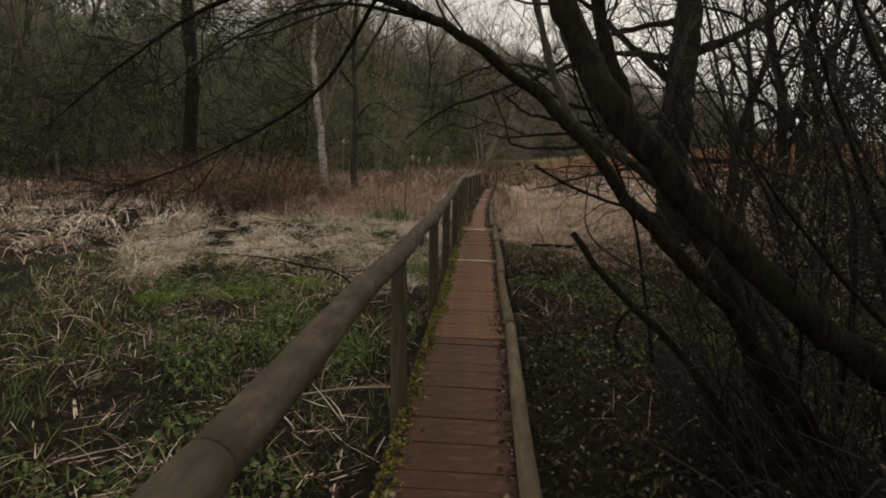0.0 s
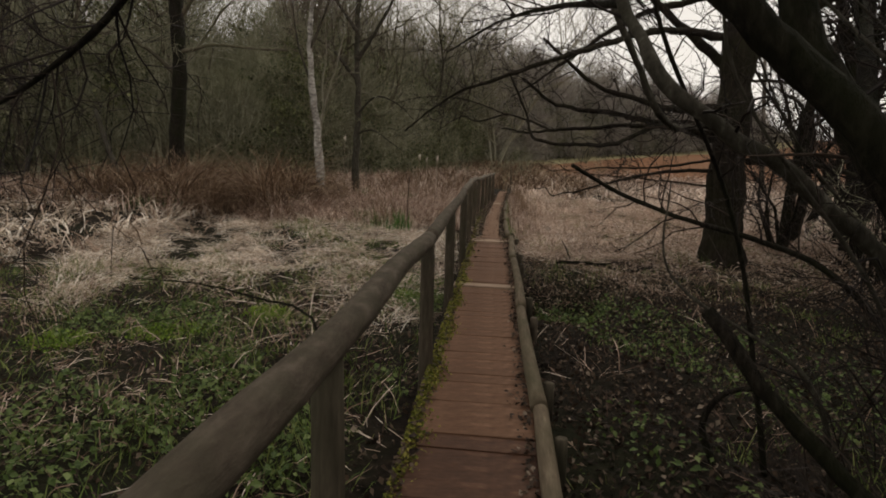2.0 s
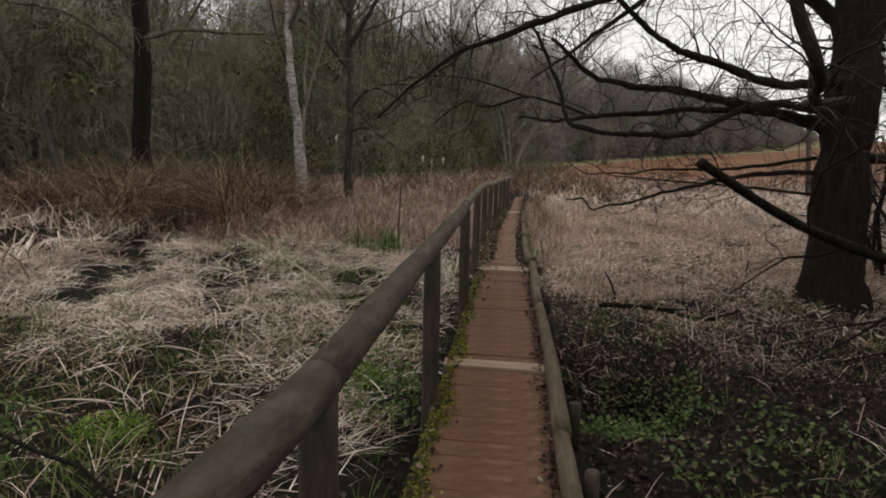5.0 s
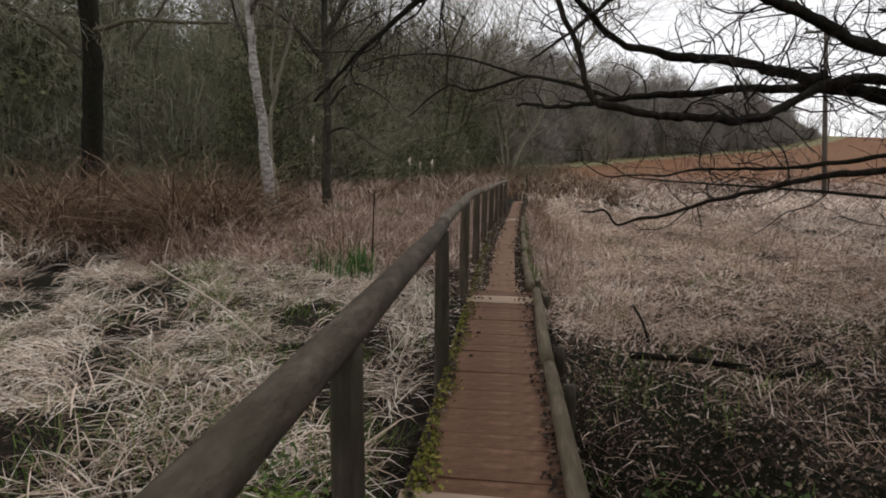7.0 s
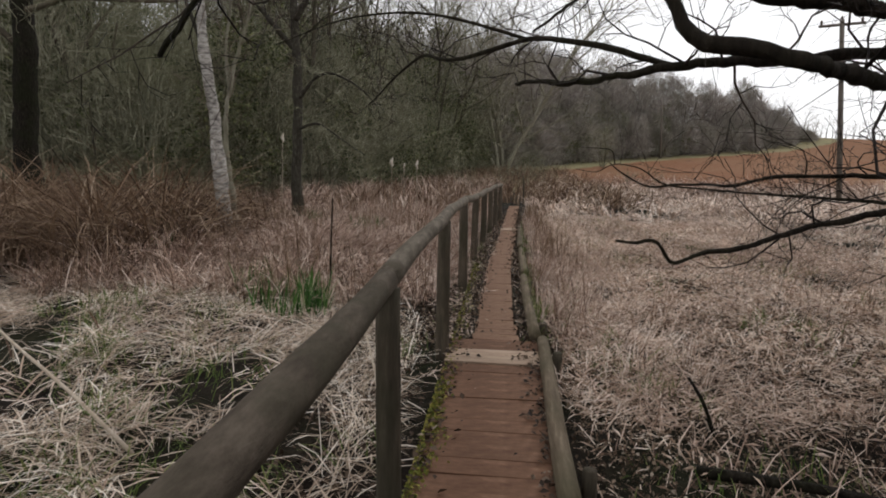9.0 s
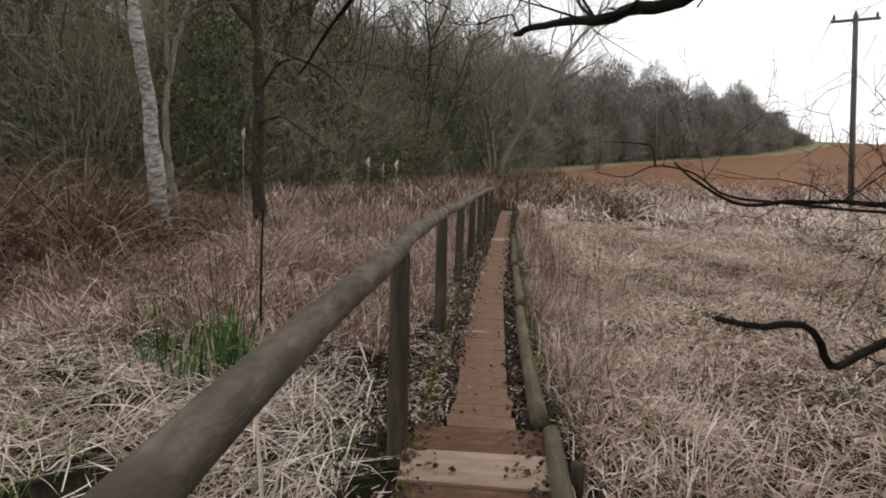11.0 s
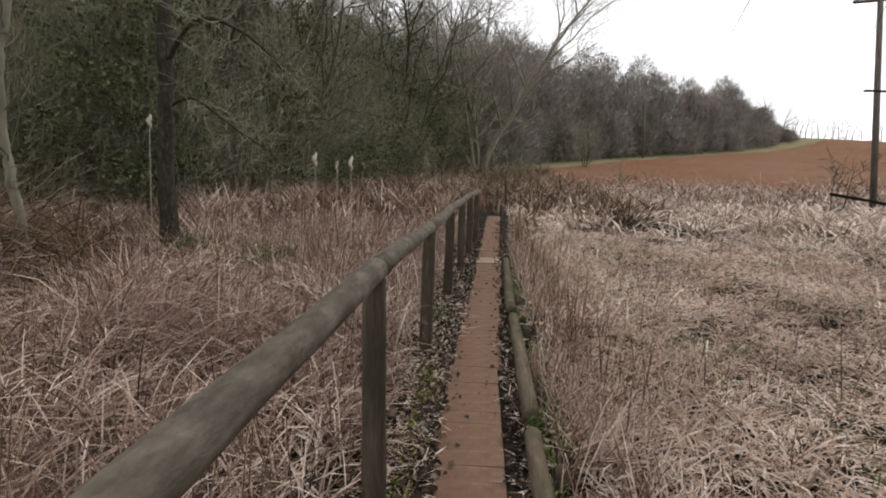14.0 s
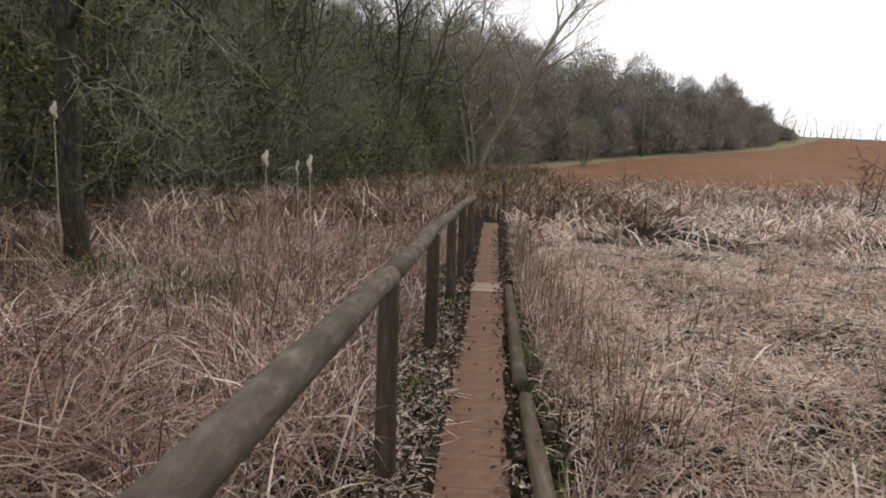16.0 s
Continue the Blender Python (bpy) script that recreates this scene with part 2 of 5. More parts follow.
# ---- mesh helpers ----
class Soup:
    """Triangles gathered from many small pieces, made into one mesh."""

    def __init__(self):
        self.v, self.f, self.n = [], [], 0

    def add(self, v, f):
        self.v.append(np.asarray(v, float))
        self.f.append(np.asarray(f, int) + self.n)
        self.n += len(v)

    def tube(self, pts, radii, sides=6, cap=True, rough=0.0):
        pts = np.asarray(pts, float)
        k = len(pts)
        tan = np.gradient(pts, axis=0)
        tan /= np.linalg.norm(tan, axis=1)[:, None] + 1e-9
        ref = np.array((0.0, 0.0, 1.0)) if abs(tan[0][2]) < 0.8 else np.array((0.0, 1.0, 0.0))
        u = np.cross(tan, ref)
        u /= np.linalg.norm(u, axis=1)[:, None] + 1e-9
        w = np.cross(tan, u)
        a = np.arange(sides) * 2 * np.pi / sides
        ring = np.cos(a)[None, :, None] * u[:, None] + np.sin(a)[None, :, None] * w[:, None]
        r = np.asarray(radii, float)[:, None, None]
        if rough:
            r = r * (1 + rough * rng.uniform(-1, 1, (k, sides, 1)))
        v = (pts[:, None] + ring * r).reshape(-1, 3)
        i, j = np.meshgrid(np.arange(k - 1), np.arange(sides), indexing="ij")
        a0, b0 = i * sides + j, i * sides + (j + 1) % sides
        f = np.concatenate([np.stack([a0, b0, b0 + sides], -1).reshape(-1, 3), np.stack([a0, b0 + sides, a0 + sides], -1).reshape(-1, 3)])
        if cap:
            v = np.concatenate([v, pts[:1], pts[-1:]])
            q = np.arange(sides)
            lo = np.stack([np.full(sides, k * sides), (q + 1) % sides, q], -1)
            hi = np.stack([np.full(sides, k * sides + 1), (k - 1) * sides + q, (k - 1) * sides + (q + 1) % sides], -1)
            f = np.concatenate([f, lo, hi])
        self.add(v, f)

    def mesh(self, name, material, smooth=True):
        me = bpy.data.meshes.new(name)
        me.from_pydata(np.concatenate(self.v), [], np.concatenate(self.f))
        if smooth:
            me.polygons.foreach_set("use_smooth", np.ones(len(me.polygons), bool))
        me.materials.append(material)
        return me


def part(name, me, parent, label=""):
    ob = new(name, me)
    ob.parent = parent
    return tagged(ob, label)


def thing(name, m, label, category, group="", kind=""):
    ob = new(name)
    ob.empty_display_size = 0.2
    ob.matrix_world = m
    return tagged(ob, label, category, group, kind)


def stuff(name, me, label, category):
    return tagged(new(name, me), label, category, kind="stuff")


def smooth(x):
    x = np.clip(x, 0, 1)
    return x * x * (3 - 2 * x)


def spline(ctrl, n):
    """A smooth line of n points through a few control points."""
    c = np.asarray(ctrl, float)
    t = np.r_[0, np.cumsum(np.linalg.norm(np.diff(c, axis=0), axis=1))]
    s = np.linspace(0, t[-1], n)
    m = np.gradient(c, t, axis=0)
    k = np.clip(np.searchsorted(t, s, "right") - 1, 0, len(c) - 2)
    d = (t[k + 1] - t[k])[:, None]
    x = ((s - t[k])[:, None]) / d
    return (2 * x**3 - 3 * x**2 + 1) * c[k] + (x**3 - 2 * x**2 + x) * d * m[k] + (3 * x**2 - 2 * x**3) * c[k + 1] + (x**3 - x**2) * d * m[k + 1]


# ---- the lie of the land ----
def wood_edge(y):
    return np.interp(y, [-60, 14, 20, 24, 30, 40, 50, 57, 63, 69, 75, 80, 86, 94, 103, 113, 124, 131, 220], [-34, -30, -16, -9, -6.5, -5, -3.2, -1, 1.6, 4.2, 7.6, 11, 16, 25, 36, 45, 54, 59, 122])


def deck_x(y):
    return np.interp(y, [-5, 16, 20, 26, 32], [-0.03, -0.03, 0.03, 0.2, 0.45])


def path_x(y):
    return deck_x(y) + np.interp(y, [12.5, 16.5, 19.5, 27], [-0.02, -0.02, 0.05, 0.05])


def ripple(x, y):
    return 0.5 * np.sin(1.9 * x + 0.7 * y) + 0.3 * np.sin(-1.1 * x + 2.6 * y + 1) + 0.25 * np.sin(4.3 * x + 3.1 * y + 2) + 0.2 * np.sin(6.1 * y - 5.2 * x)


def land(x, y):
    x, y = np.asarray(x, float), np.asarray(y, float)
    z = -0.19 + 0.12 * smooth((y - 9.5) / 4) + 0.04 * smooth((y - 14) / 4) + 0.035 * ripple(x, y)
    near = np.exp(-((x - deck_x(y)) / (0.55 - 0.2 * smooth((y - 12) / 1.5))) ** 4)
    flush = np.where(np.abs(x - path_x(y)) > 0.15, -0.07 + 0.08 * smooth((y - 12.4) / 0.8), -0.07)
    z = np.where(near > 0.01, z * (1 - near) + np.where((y > 12.4) & (np.abs(x - path_x(y)) > 0.15), flush, np.minimum(z, flush)) * near, z)
    z = z - 0.55 * np.exp(-(((x - 0.75) / 0.55) ** 4) - ((y - 8.9) / 0.75) ** 2)
    crest = np.interp(x, [40, 60, 140], [134, 130, 100])
    z = z + 0.085 * np.clip(ripple(x * 0.62 + 3, y * 0.62), -1, 1) * smooth((-x - 0.7) / 1.2) * smooth((y - 6) / 2) * smooth((17 - y) / 2)
    tuft = 0.05 * np.clip(ripple(x * 1.9 + 1, y * 1.9) + 0.6 * ripple(y * 3.1, x * 3.1), -1.2, 1.2)
    z = z + tuft * smooth((np.abs(x - deck_x(y)) - 0.6) / 0.8) * smooth((y - 7.5) / 2) * smooth((32 - y) / 6)
    z = z + 0.55 * smooth((y - 36) / 16) + 0.00085 * (np.clip(y, 42, crest) - 42) ** 2 - 0.12 * np.clip(y - crest, 0, 150)
    deep = np.clip(wood_edge(y) - x - 3, 0, 36)
    return z + (0.23 - 0.13 * smooth((y - 52) / 14)) * deep * smooth((y - 12) / 20)


def grid(xs, ys, lift, name, material):
    gx, gy = np.meshgrid(xs, ys)
    v = np.stack([gx, gy, land(gx, gy) + lift], -1).reshape(-1, 3)
    i, j = np.meshgrid(np.arange(len(ys) - 1), np.arange(len(xs) - 1), indexing="ij")
    a = i * len(xs) + j
    me = bpy.data.meshes.new(name)
    me.from_pydata(v, [], np.stack([a, a + 1, a + len(xs) + 1, a + len(xs)], -1).reshape(-1, 4))
    me.polygons.foreach_set("use_smooth", np.ones(len(me.polygons), bool))
    me.materials.append(material)
    return me


far = np.geomspace(15, 900, 40)
xs = np.r_[-far[::-1], np.arange(-14, -5, 0.2), np.arange(-5, -0.79, 0.12), np.arange(-0.62, 0.62, 0.03), np.arange(0.8, 5, 0.12), np.arange(5, 14, 0.2), far]
ys = np.r_[-np.geomspace(5, 900, 20)[::-1], np.arange(-4, 7, 0.2), np.arange(7, 22, 0.12), np.arange(22, 32, 0.2), np.arange(32, 140, 1.2), np.geomspace(141, 900, 25)]
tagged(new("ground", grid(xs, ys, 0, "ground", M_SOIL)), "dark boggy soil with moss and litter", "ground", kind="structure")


def strip(name, ys, left, right, n, lift, material, label, ridge=0.0):
    """A sheet laid over the land between two edges that change with y."""
    gy = np.repeat(ys[:, None], n, 1)
    gx = left(ys)[:, None] + (right(ys) - left(ys))[:, None] * np.linspace(0, 1, n)[None]
    v = np.stack([gx, gy, land(gx, gy) + lift + ridge * np.sin(gx * 2.1 - gy * 1.1) * rng.uniform(0.4, 1, gx.shape)], -1).reshape(-1, 3)
    i, j = np.meshgrid(np.arange(len(ys) - 1), np.arange(n - 1), indexing="ij")
    a = i * n + j
    me = bpy.data.meshes.new(name)
    me.from_pydata(v, [], np.stack([a, a + 1, a + n + 1, a + n], -1).reshape(-1, 4))
    me.materials.append(material)
    return tagged(new(name, me), label, name, kind="structure")


def verge_w(y):
    return np.interp(y, [40, 50, 58, 80, 131], [0.8, 3.5, 4.0, 5.0, 6.0])


def field_left(y):
    return np.maximum(wood_edge(y) + verge_w(y), 3.6) + np.clip(46 - y, 0, 6) * 0.5


strip("verge", np.arange(38, 138, 1.0), lambda y: wood_edge(y) - 2, lambda y: field_left(y) + 0.8, 14, 0.03, M_VERGE, "strip of rough yellow-green grass along the wood")
strip("field", np.arange(41, 190, 0.7), field_left, lambda y: wood_edge(y) * 0 + 170, 150, 0.06, M_FIELD, "ploughed red-brown arable field rising to the skyline", 0.05)


# ---- boardwalk ----
def board(w, length, t, seed, soft=0.0028):
    r = random.Random(seed)
    bm = bmesh.new()
    bmesh.ops.create_cube(bm, size=1)
    for v in bm.verts:
        v.co = Vector((v.co.x * length + r.uniform(-0.012, 0.012), v.co.y * w, v.co.z * t))
    bmesh.ops.bevel(bm, geom=bm.edges[:], offset=soft, segments=1, affect="EDGES")
    for v in bm.verts:
        v.co.z += 0.004 * math.sin(v.co.x * 7 + seed)
    me = bpy.data.meshes.new("plank")
    bm.to_mesh(me)
    bm.free()
    return me


boardwalk = thing("boardwalk", pose(0, 0, 0), "narrow boardwalk of muddy red-brown planks with mossy edges", "boardwalk")
boards = [board(0.149, 0.72, 0.04, s, 0.0018) for s in range(5)]
# wet: boards before y = 4.9, with willow shade in their colour
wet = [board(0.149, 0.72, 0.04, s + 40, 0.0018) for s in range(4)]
slim = [board(0.1492, 0.34 + 0.012 * s, 0.04, s + 20, 0.0012) for s in range(4)]
slimpale = [board(0.148, 0.36, 0.05, 33)]
pale = [board(0.15, 0.74, 0.05, s + 9) for s in range(2)]
bare = [board(0.15, 0.74, 0.05, 14)]
bare[0].materials.append(M_PLANK)
for me in slim:
    me.materials.append(M_PLANKDRY)
for me in boards:
    me.materials.append(M_PLANK)
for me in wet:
    me.materials.append(M_PLANKWETSHADE)
for me in pale + slimpale:
    me.materials.append(M_PLANKLIGHT)
PALE_AT = (0.9, 4.76, 8.43, 11.95, 12.1, 20.25, 20.4, 20.55)
y = -3.0
while y < 27.5:
    light = any(abs(y - p) < 0.075 for p in PALE_AT)
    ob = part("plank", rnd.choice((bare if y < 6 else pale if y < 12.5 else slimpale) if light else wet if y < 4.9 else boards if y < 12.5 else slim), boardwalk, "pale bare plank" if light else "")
    turn = math.degrees(math.atan(float(deck_x(y + 0.5) - deck_x(y - 0.5))))
    ob.matrix_local = pose(float(deck_x(y) if y < 12.5 else path_x(y)) + rnd.uniform(-0.012, 0.012), y, (-0.012 if light else -0.02) + rnd.uniform(-0.004, 0.004) * (1 if y < 12.5 else 0.4), rnd.uniform(-1, 1) * (1 if y < 12.5 else 0.4), 0, -turn + rnd.uniform(-0.8, 0.8) * (1 if y < 12.5 else 0.3))
    y += 0.1495
for side in (-0.27, 0.24):
    s = Soup()
    for a, b in ((-3, 6), (6, 16), (16, 22), (22, 27)):
        pts = [(float(deck_x(q)) + side, q, -0.085) for q in np.linspace(a, b, 6)]
        s.tube(pts, [0.045] * 6, 8)
    part("joist", s.mesh("joist", M_POST, False), boardwalk)


# ---- handrail ----
def rail_x(y):
    return float(np.interp(y, [-4, 10, 14, 16.5, 18.4, 20, 21.2, 22.4], [-0.42, -0.425, -0.45, -0.42, -0.36, -0.28, -0.2, -0.1]))


def rail_z(y):
    return float(np.interp(y, [-4, 1, 3.2, 5.6, 7.9, 9.3, 10.0, 11.3, 12.3, 14.3, 16.5, 18.4, 22.4], [0.945, 0.945, 0.93, 0.89, 0.91, 0.94, 0.955, 0.995, 0.992, 0.975, 0.892, 0.88, 0.87]))


POSTS = (-1.4, 0.9, 3.3, 5.7, 7.68, 9.98, 12.18, 14.34, 16.5, 18.4, 19.9, 21.1, 22.25)
handrail = thing("handrail", pose(0, 0, 0), "weathered grey-brown round-pole handrail on timber posts", "handrail")
for y in POSTS:
    s = Soup()
    x, z = rail_x(y), rail_z(y)
    g = float(land(x, y))
    lean = rnd.uniform(-0.02, 0.02)
    pts = [(x + lean * (1 - k), y, g - 0.12 + (z - 0.03 - g + 0.12) * k) for k in np.linspace(0, 1, 7)]
    s.tube(pts, [0.052, 0.05, 0.05, 0.048, 0.048, 0.047, 0.046], 12, rough=0.03)
    part("post", s.mesh("post", M_POST), handrail)
ENDS = [-3.6, 0.9, 5.7, 9.98, 14.34, 16.5, 19.9, 22.45]
for a, b in zip(ENDS[:-1], ENDS[1:]):
    s = Soup()
    q = np.linspace(a + 0.004, b - 0.004, max(8, int((b - a) * 6)))
    pts = [(rail_x(v) + 0.008 * math.sin(v * 2.3), v, rail_z(v) + 0.006 * math.sin(v * 3.1)) for v in q]
    s.tube(pts, np.interp(q, [0, 9, 10.5, 14, 16, 22], [0.055, 0.05, 0.044, 0.044, 0.046, 0.044]) * (1 + 0.03 * np.sin(q * 5)), 16, rough=0.025)
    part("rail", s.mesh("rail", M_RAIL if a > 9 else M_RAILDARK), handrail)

# ---- kerb logs along the open edge ----
for i, (a, b) in enumerate(((-2.6, 1.2), (1.25, 5.0), (5.05, 7.3), (7.35, 10.0), (10.05, 12.4), (12.5, 15.0), (15.2, 17.3), (17.5, 20.4))):
    kerb = thing("kerb_log", pose(0, 0, 0), "round timber kerb log beside the planks, weathered and mossy", "kerb", "kerb logs of the boardwalk")
    s = Soup()
    q = np.linspace(a, b, 12)
    off = rnd.uniform(-0.01, 0.01)
    sag = (-0.05 if a > 12 else 0.0)
    pts = [(float(deck_x(v)) + 0.335 + off + sag + 0.012 * math.sin(v * 1.3 + i), v, 0.032 + 0.005 * math.sin(v * 4)) for v in q]
    s.tube(pts, np.linspace(0.052, 0.044, 12), 12, rough=0.03)
    part("log", s.mesh("log", M_KERB), kerb)
    for v in (a + 0.35, b - 0.35):
        s = Soup()
        x = float(deck_x(v)) + 0.43 + sag
        s.tube([(x, v, float(land(x, v)) - 0.1), (x, v, -0.05), (x, v, 0.05)], [0.036, 0.034, 0.033], 8, rough=0.04)
        part("stake", s.mesh("stake", M_POST), kerb)


# ---- trees ----
def unit(v):
    return v / (np.linalg.norm(v) + 1e-9)


def grow(trunk, twigs, p, d, length, r, depth, o):
    """One branch with its children. o: the tree's habit."""
    n = (7, 6, 4, 2 if o["min"] >= 0.005 else 3, 3)[min(depth, 4)]
    pts, cur, way = [np.array(p, float)], np.array(p, float), unit(np.array(d, float))
    for _ in range(n - 1):
        way = unit(way + rng.normal(0, o["wob"] * (1 if depth else 0.75), 3) + np.array((0, 0, o["up"] * (1 if depth else 0.4))))
        cur = cur + way * length / (n - 1)
        pts.append(cur)
    pts = np.array(pts)
    rr = r * np.linspace(1, (0.14, 0.35)[depth] if depth < 2 else 0.3, n)
    big = depth <= o["bark"]
    lo = pts[(np.abs(pts[:, 0]) < o["wide"]) & (pts[:, 1] < 24)] if o.get("clear") else pts[:0]
    if depth and len(lo) and lo[:, 2].min() < o["clear"]:
        return
    (trunk if big else twigs).tube(pts, rr, 8 if depth == 0 else 5 if big else 3, cap=False)
    if depth >= o["depth"]:
        return
    k = o["kids"][depth]
    for c in range(k):
        f = o["first"][depth] + (1 - o["first"][depth]) * (c + rng.uniform(0, 0.9)) / k
        i = min(int(f * (n - 1)), n - 2)
        q = pts[i] + (pts[i + 1] - pts[i]) * (f * (n - 1) - i)
        axis = unit(pts[i + 1] - pts[i])
        side = unit(np.cross(axis, rng.normal(0, 1, 3)))
        a = rng.uniform(*o["angle"])
        grow(trunk, twigs, q, axis * math.cos(a) + side * math.sin(a), length * o["len"][depth] * rng.uniform(0.6, 1.15) * ((0.55 + 0.7 * math.sin(math.pi * min(1, f * 0.92)) if o.get("round") else 1.15 - 0.6 * f) if depth == 0 else 1), max(r * o["thin"] * (1 - 0.5 * f), o["min"]), depth + 1, o)


def make_tree(name, habit, height, r, label, lean=(0, 0), bark=M_WOODBARK, twig=M_WOODTWIG, stems=1, group=""):
    root = thing(name, pose(0, 0, 0), label, "tree", group)
    trunk, twigs = Soup(), Soup()
    for k in range(stems):
        a = k * 2.4
        sp = 0.0 if stems == 1 else 0.28 if stems < 5 else 0.6
        grow(trunk, twigs, (0.12 * sp * math.cos(a) * 3, 0.12 * sp * math.sin(a) * 3, -0.3), (lean[0] + sp * math.cos(a) * (0.4 + 0.3 * (k % 3)), lean[1] + sp * math.sin(a) * 0.6, 1), height * (1 if k == 0 else rng.uniform(0.7, 1)), r * (1 if k == 0 else 0.75), 0, habit)
    part("trunk", trunk.mesh("trunk", bark), root)
    part("crown", twigs.mesh("crown", twig), root)
    return root


WOOD = dict(wob=0.2, up=0.07, round=1, depth=3, bark=1, kids=(13, 5, 4), first=(0.14, 0.2, 0.2), len=(0.4, 0.52, 0.5), thin=0.42, min=0.008, angle=(0.5, 1.1))
BUSHY = dict(wob=0.18, up=0.03, round=1, depth=3, bark=0, kids=(13, 5, 3), first=(0.08, 0.15, 0.15), len=(0.46, 0.52, 0.5), thin=0.4, min=0.011, angle=(0.5, 1.2))
SLIM = dict(wob=0.07, up=0.18, depth=3, bark=1, kids=(12, 6, 3), first=(0.3, 0.2, 0.2), len=(0.34, 0.45, 0.5), thin=0.4, min=0.008, angle=(0.3, 0.7))
G_WOOD = "bare trees of the wood"
wood_kinds = [make_tree("woodland_tree", WOOD, 8.5 + i, 0.1 + 0.018 * i, "bare grey-brown woodland tree with a twiggy crown", (rnd.uniform(-0.12, 0.12), rnd.uniform(-0.1, 0.1)), group=G_WOOD) for i in range(4)]
wood_kinds += [make_tree("woodland_tree", SLIM, 10, 0.1, "slender upright bare tree with fine twigs", (0.05, 0), stems=2, group=G_WOOD)]
far_kinds = [make_tree("hillside_tree", BUSHY, 7 + i, 0.13, "bare grey-brown tree on the wooded hillside", twig=M_FARTWIG, group="trees of the far hillside") for i in range(3)]
low_kinds = [make_tree("understorey_shrub", dict(BUSHY, kids=(6, 3, 3)), 3.4 + 0.6 * i, 0.05, "bare brown shrub at the wood's edge", stems=3, group="shrubs of the wood edge") for i in range(2)]


def plant(kinds, spots, used):
    for x, y, s in spots:
        m = pose(x, y, float(land(x, y)), 0, 0, rnd.uniform(0, 360)) @ Matrix.Scale(s, 4)
        k = kinds[rnd.randrange(len(kinds))]
        if k not in used:
            used.append(k)
            k.matrix_world = m
        else:
            loc, rot, sc = m.decompose()
            c = copy_thing(k, Matrix.LocRotScale(loc, rot, None))
            c.scale = sc


used = []
spots = []
while len(spots) < 78:
    y = rnd.uniform(12, 48)
    d = rnd.random() ** 1.6 * 30 + 0.5
    x = float(wood_edge(y)) - d
    if x > -40 and (x + 7.9) ** 2 + (y - 25) ** 2 > 4 and abs(x) * 0.75 < y - 0:
        spots.append((x, y, rnd.uniform(0.75, 1.2)))
plant(wood_kinds, spots, used)
spots = []
while len(spots) < 34:
    y = rnd.uniform(46, 132)
    d = rnd.random() ** 1.5 * 24 + 1.0
    spots.append((float(wood_edge(y)) - d, y, rnd.uniform(0.75, 1.15) * float(np.interp(y, [46, 72, 100, 132], [1.2, 1.3, 1.05, 0.75]))))
plant(far_kinds, spots, used)
spots = []
while len(spots) < 48:
    y = rnd.uniform(15, 130)
    spots.append((float(wood_edge(y)) - rnd.random() ** 2 * 8, y, rnd.uniform(0.6, 1.1)))
plant(low_kinds, spots, used)

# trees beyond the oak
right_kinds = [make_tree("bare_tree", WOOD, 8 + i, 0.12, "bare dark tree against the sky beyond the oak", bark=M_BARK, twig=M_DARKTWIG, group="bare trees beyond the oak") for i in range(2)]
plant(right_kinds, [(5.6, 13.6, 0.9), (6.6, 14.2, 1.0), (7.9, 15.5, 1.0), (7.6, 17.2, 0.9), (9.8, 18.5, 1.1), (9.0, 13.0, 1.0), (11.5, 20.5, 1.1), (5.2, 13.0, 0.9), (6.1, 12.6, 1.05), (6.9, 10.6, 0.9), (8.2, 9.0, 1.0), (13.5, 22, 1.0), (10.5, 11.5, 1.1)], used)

plant(low_kinds, [(5 + 0.9 * k + rnd.uniform(-0.5, 0.5), 8.5 + 0.95 * k + rnd.uniform(-1, 0.5), rnd.uniform(0.6, 0.95)) for k in range(14)], used)

SCRUB = dict(wob=0.24, up=0.05, depth=3, bark=0, kids=(12, 6, 3), first=(0.12, 0.15, 0.15), len=(0.42, 0.5, 0.5), thin=0.4, min=0.005, angle=(0.4, 1.1))
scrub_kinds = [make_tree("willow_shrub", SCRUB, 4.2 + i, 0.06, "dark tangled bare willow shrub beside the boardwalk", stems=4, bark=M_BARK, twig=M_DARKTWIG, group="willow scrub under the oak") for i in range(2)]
# shrubs at the view's right edge; unseen ones beyond it added to block skylight
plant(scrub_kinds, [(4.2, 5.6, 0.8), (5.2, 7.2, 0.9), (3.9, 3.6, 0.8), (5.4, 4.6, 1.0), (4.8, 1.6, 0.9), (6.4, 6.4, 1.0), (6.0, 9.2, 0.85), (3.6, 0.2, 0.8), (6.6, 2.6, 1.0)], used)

# birch with its companion stem, the dark trees before the wood and the pale tree at the field corner
BIRCH = dict(wob=0.05, up=0.12, depth=3, bark=0, kids=(14, 6, 4), first=(0.45, 0.2, 0.2), len=(0.3, 0.5, 0.5), thin=0.35, min=0.005, angle=(0.5, 1.0))
PALE = dict(wob=0.17, up=0.08, round=1, depth=3, bark=1, kids=(14, 8, 6), first=(0.16, 0.12, 0.12), len=(0.4, 0.55, 0.55), thin=0.42, min=0.011, angle=(0.4, 1.0))
ash = make_tree("ash_tree", PALE, 15, 0.22, "pale many-stemmed bare tree at the field corner", (-0.06, 0), M_ASH, M_PALETWIG, 5)
ash.matrix_world = pose(-0.3, 55.0, float(land(-0.3, 55)), 0, 0, 20)
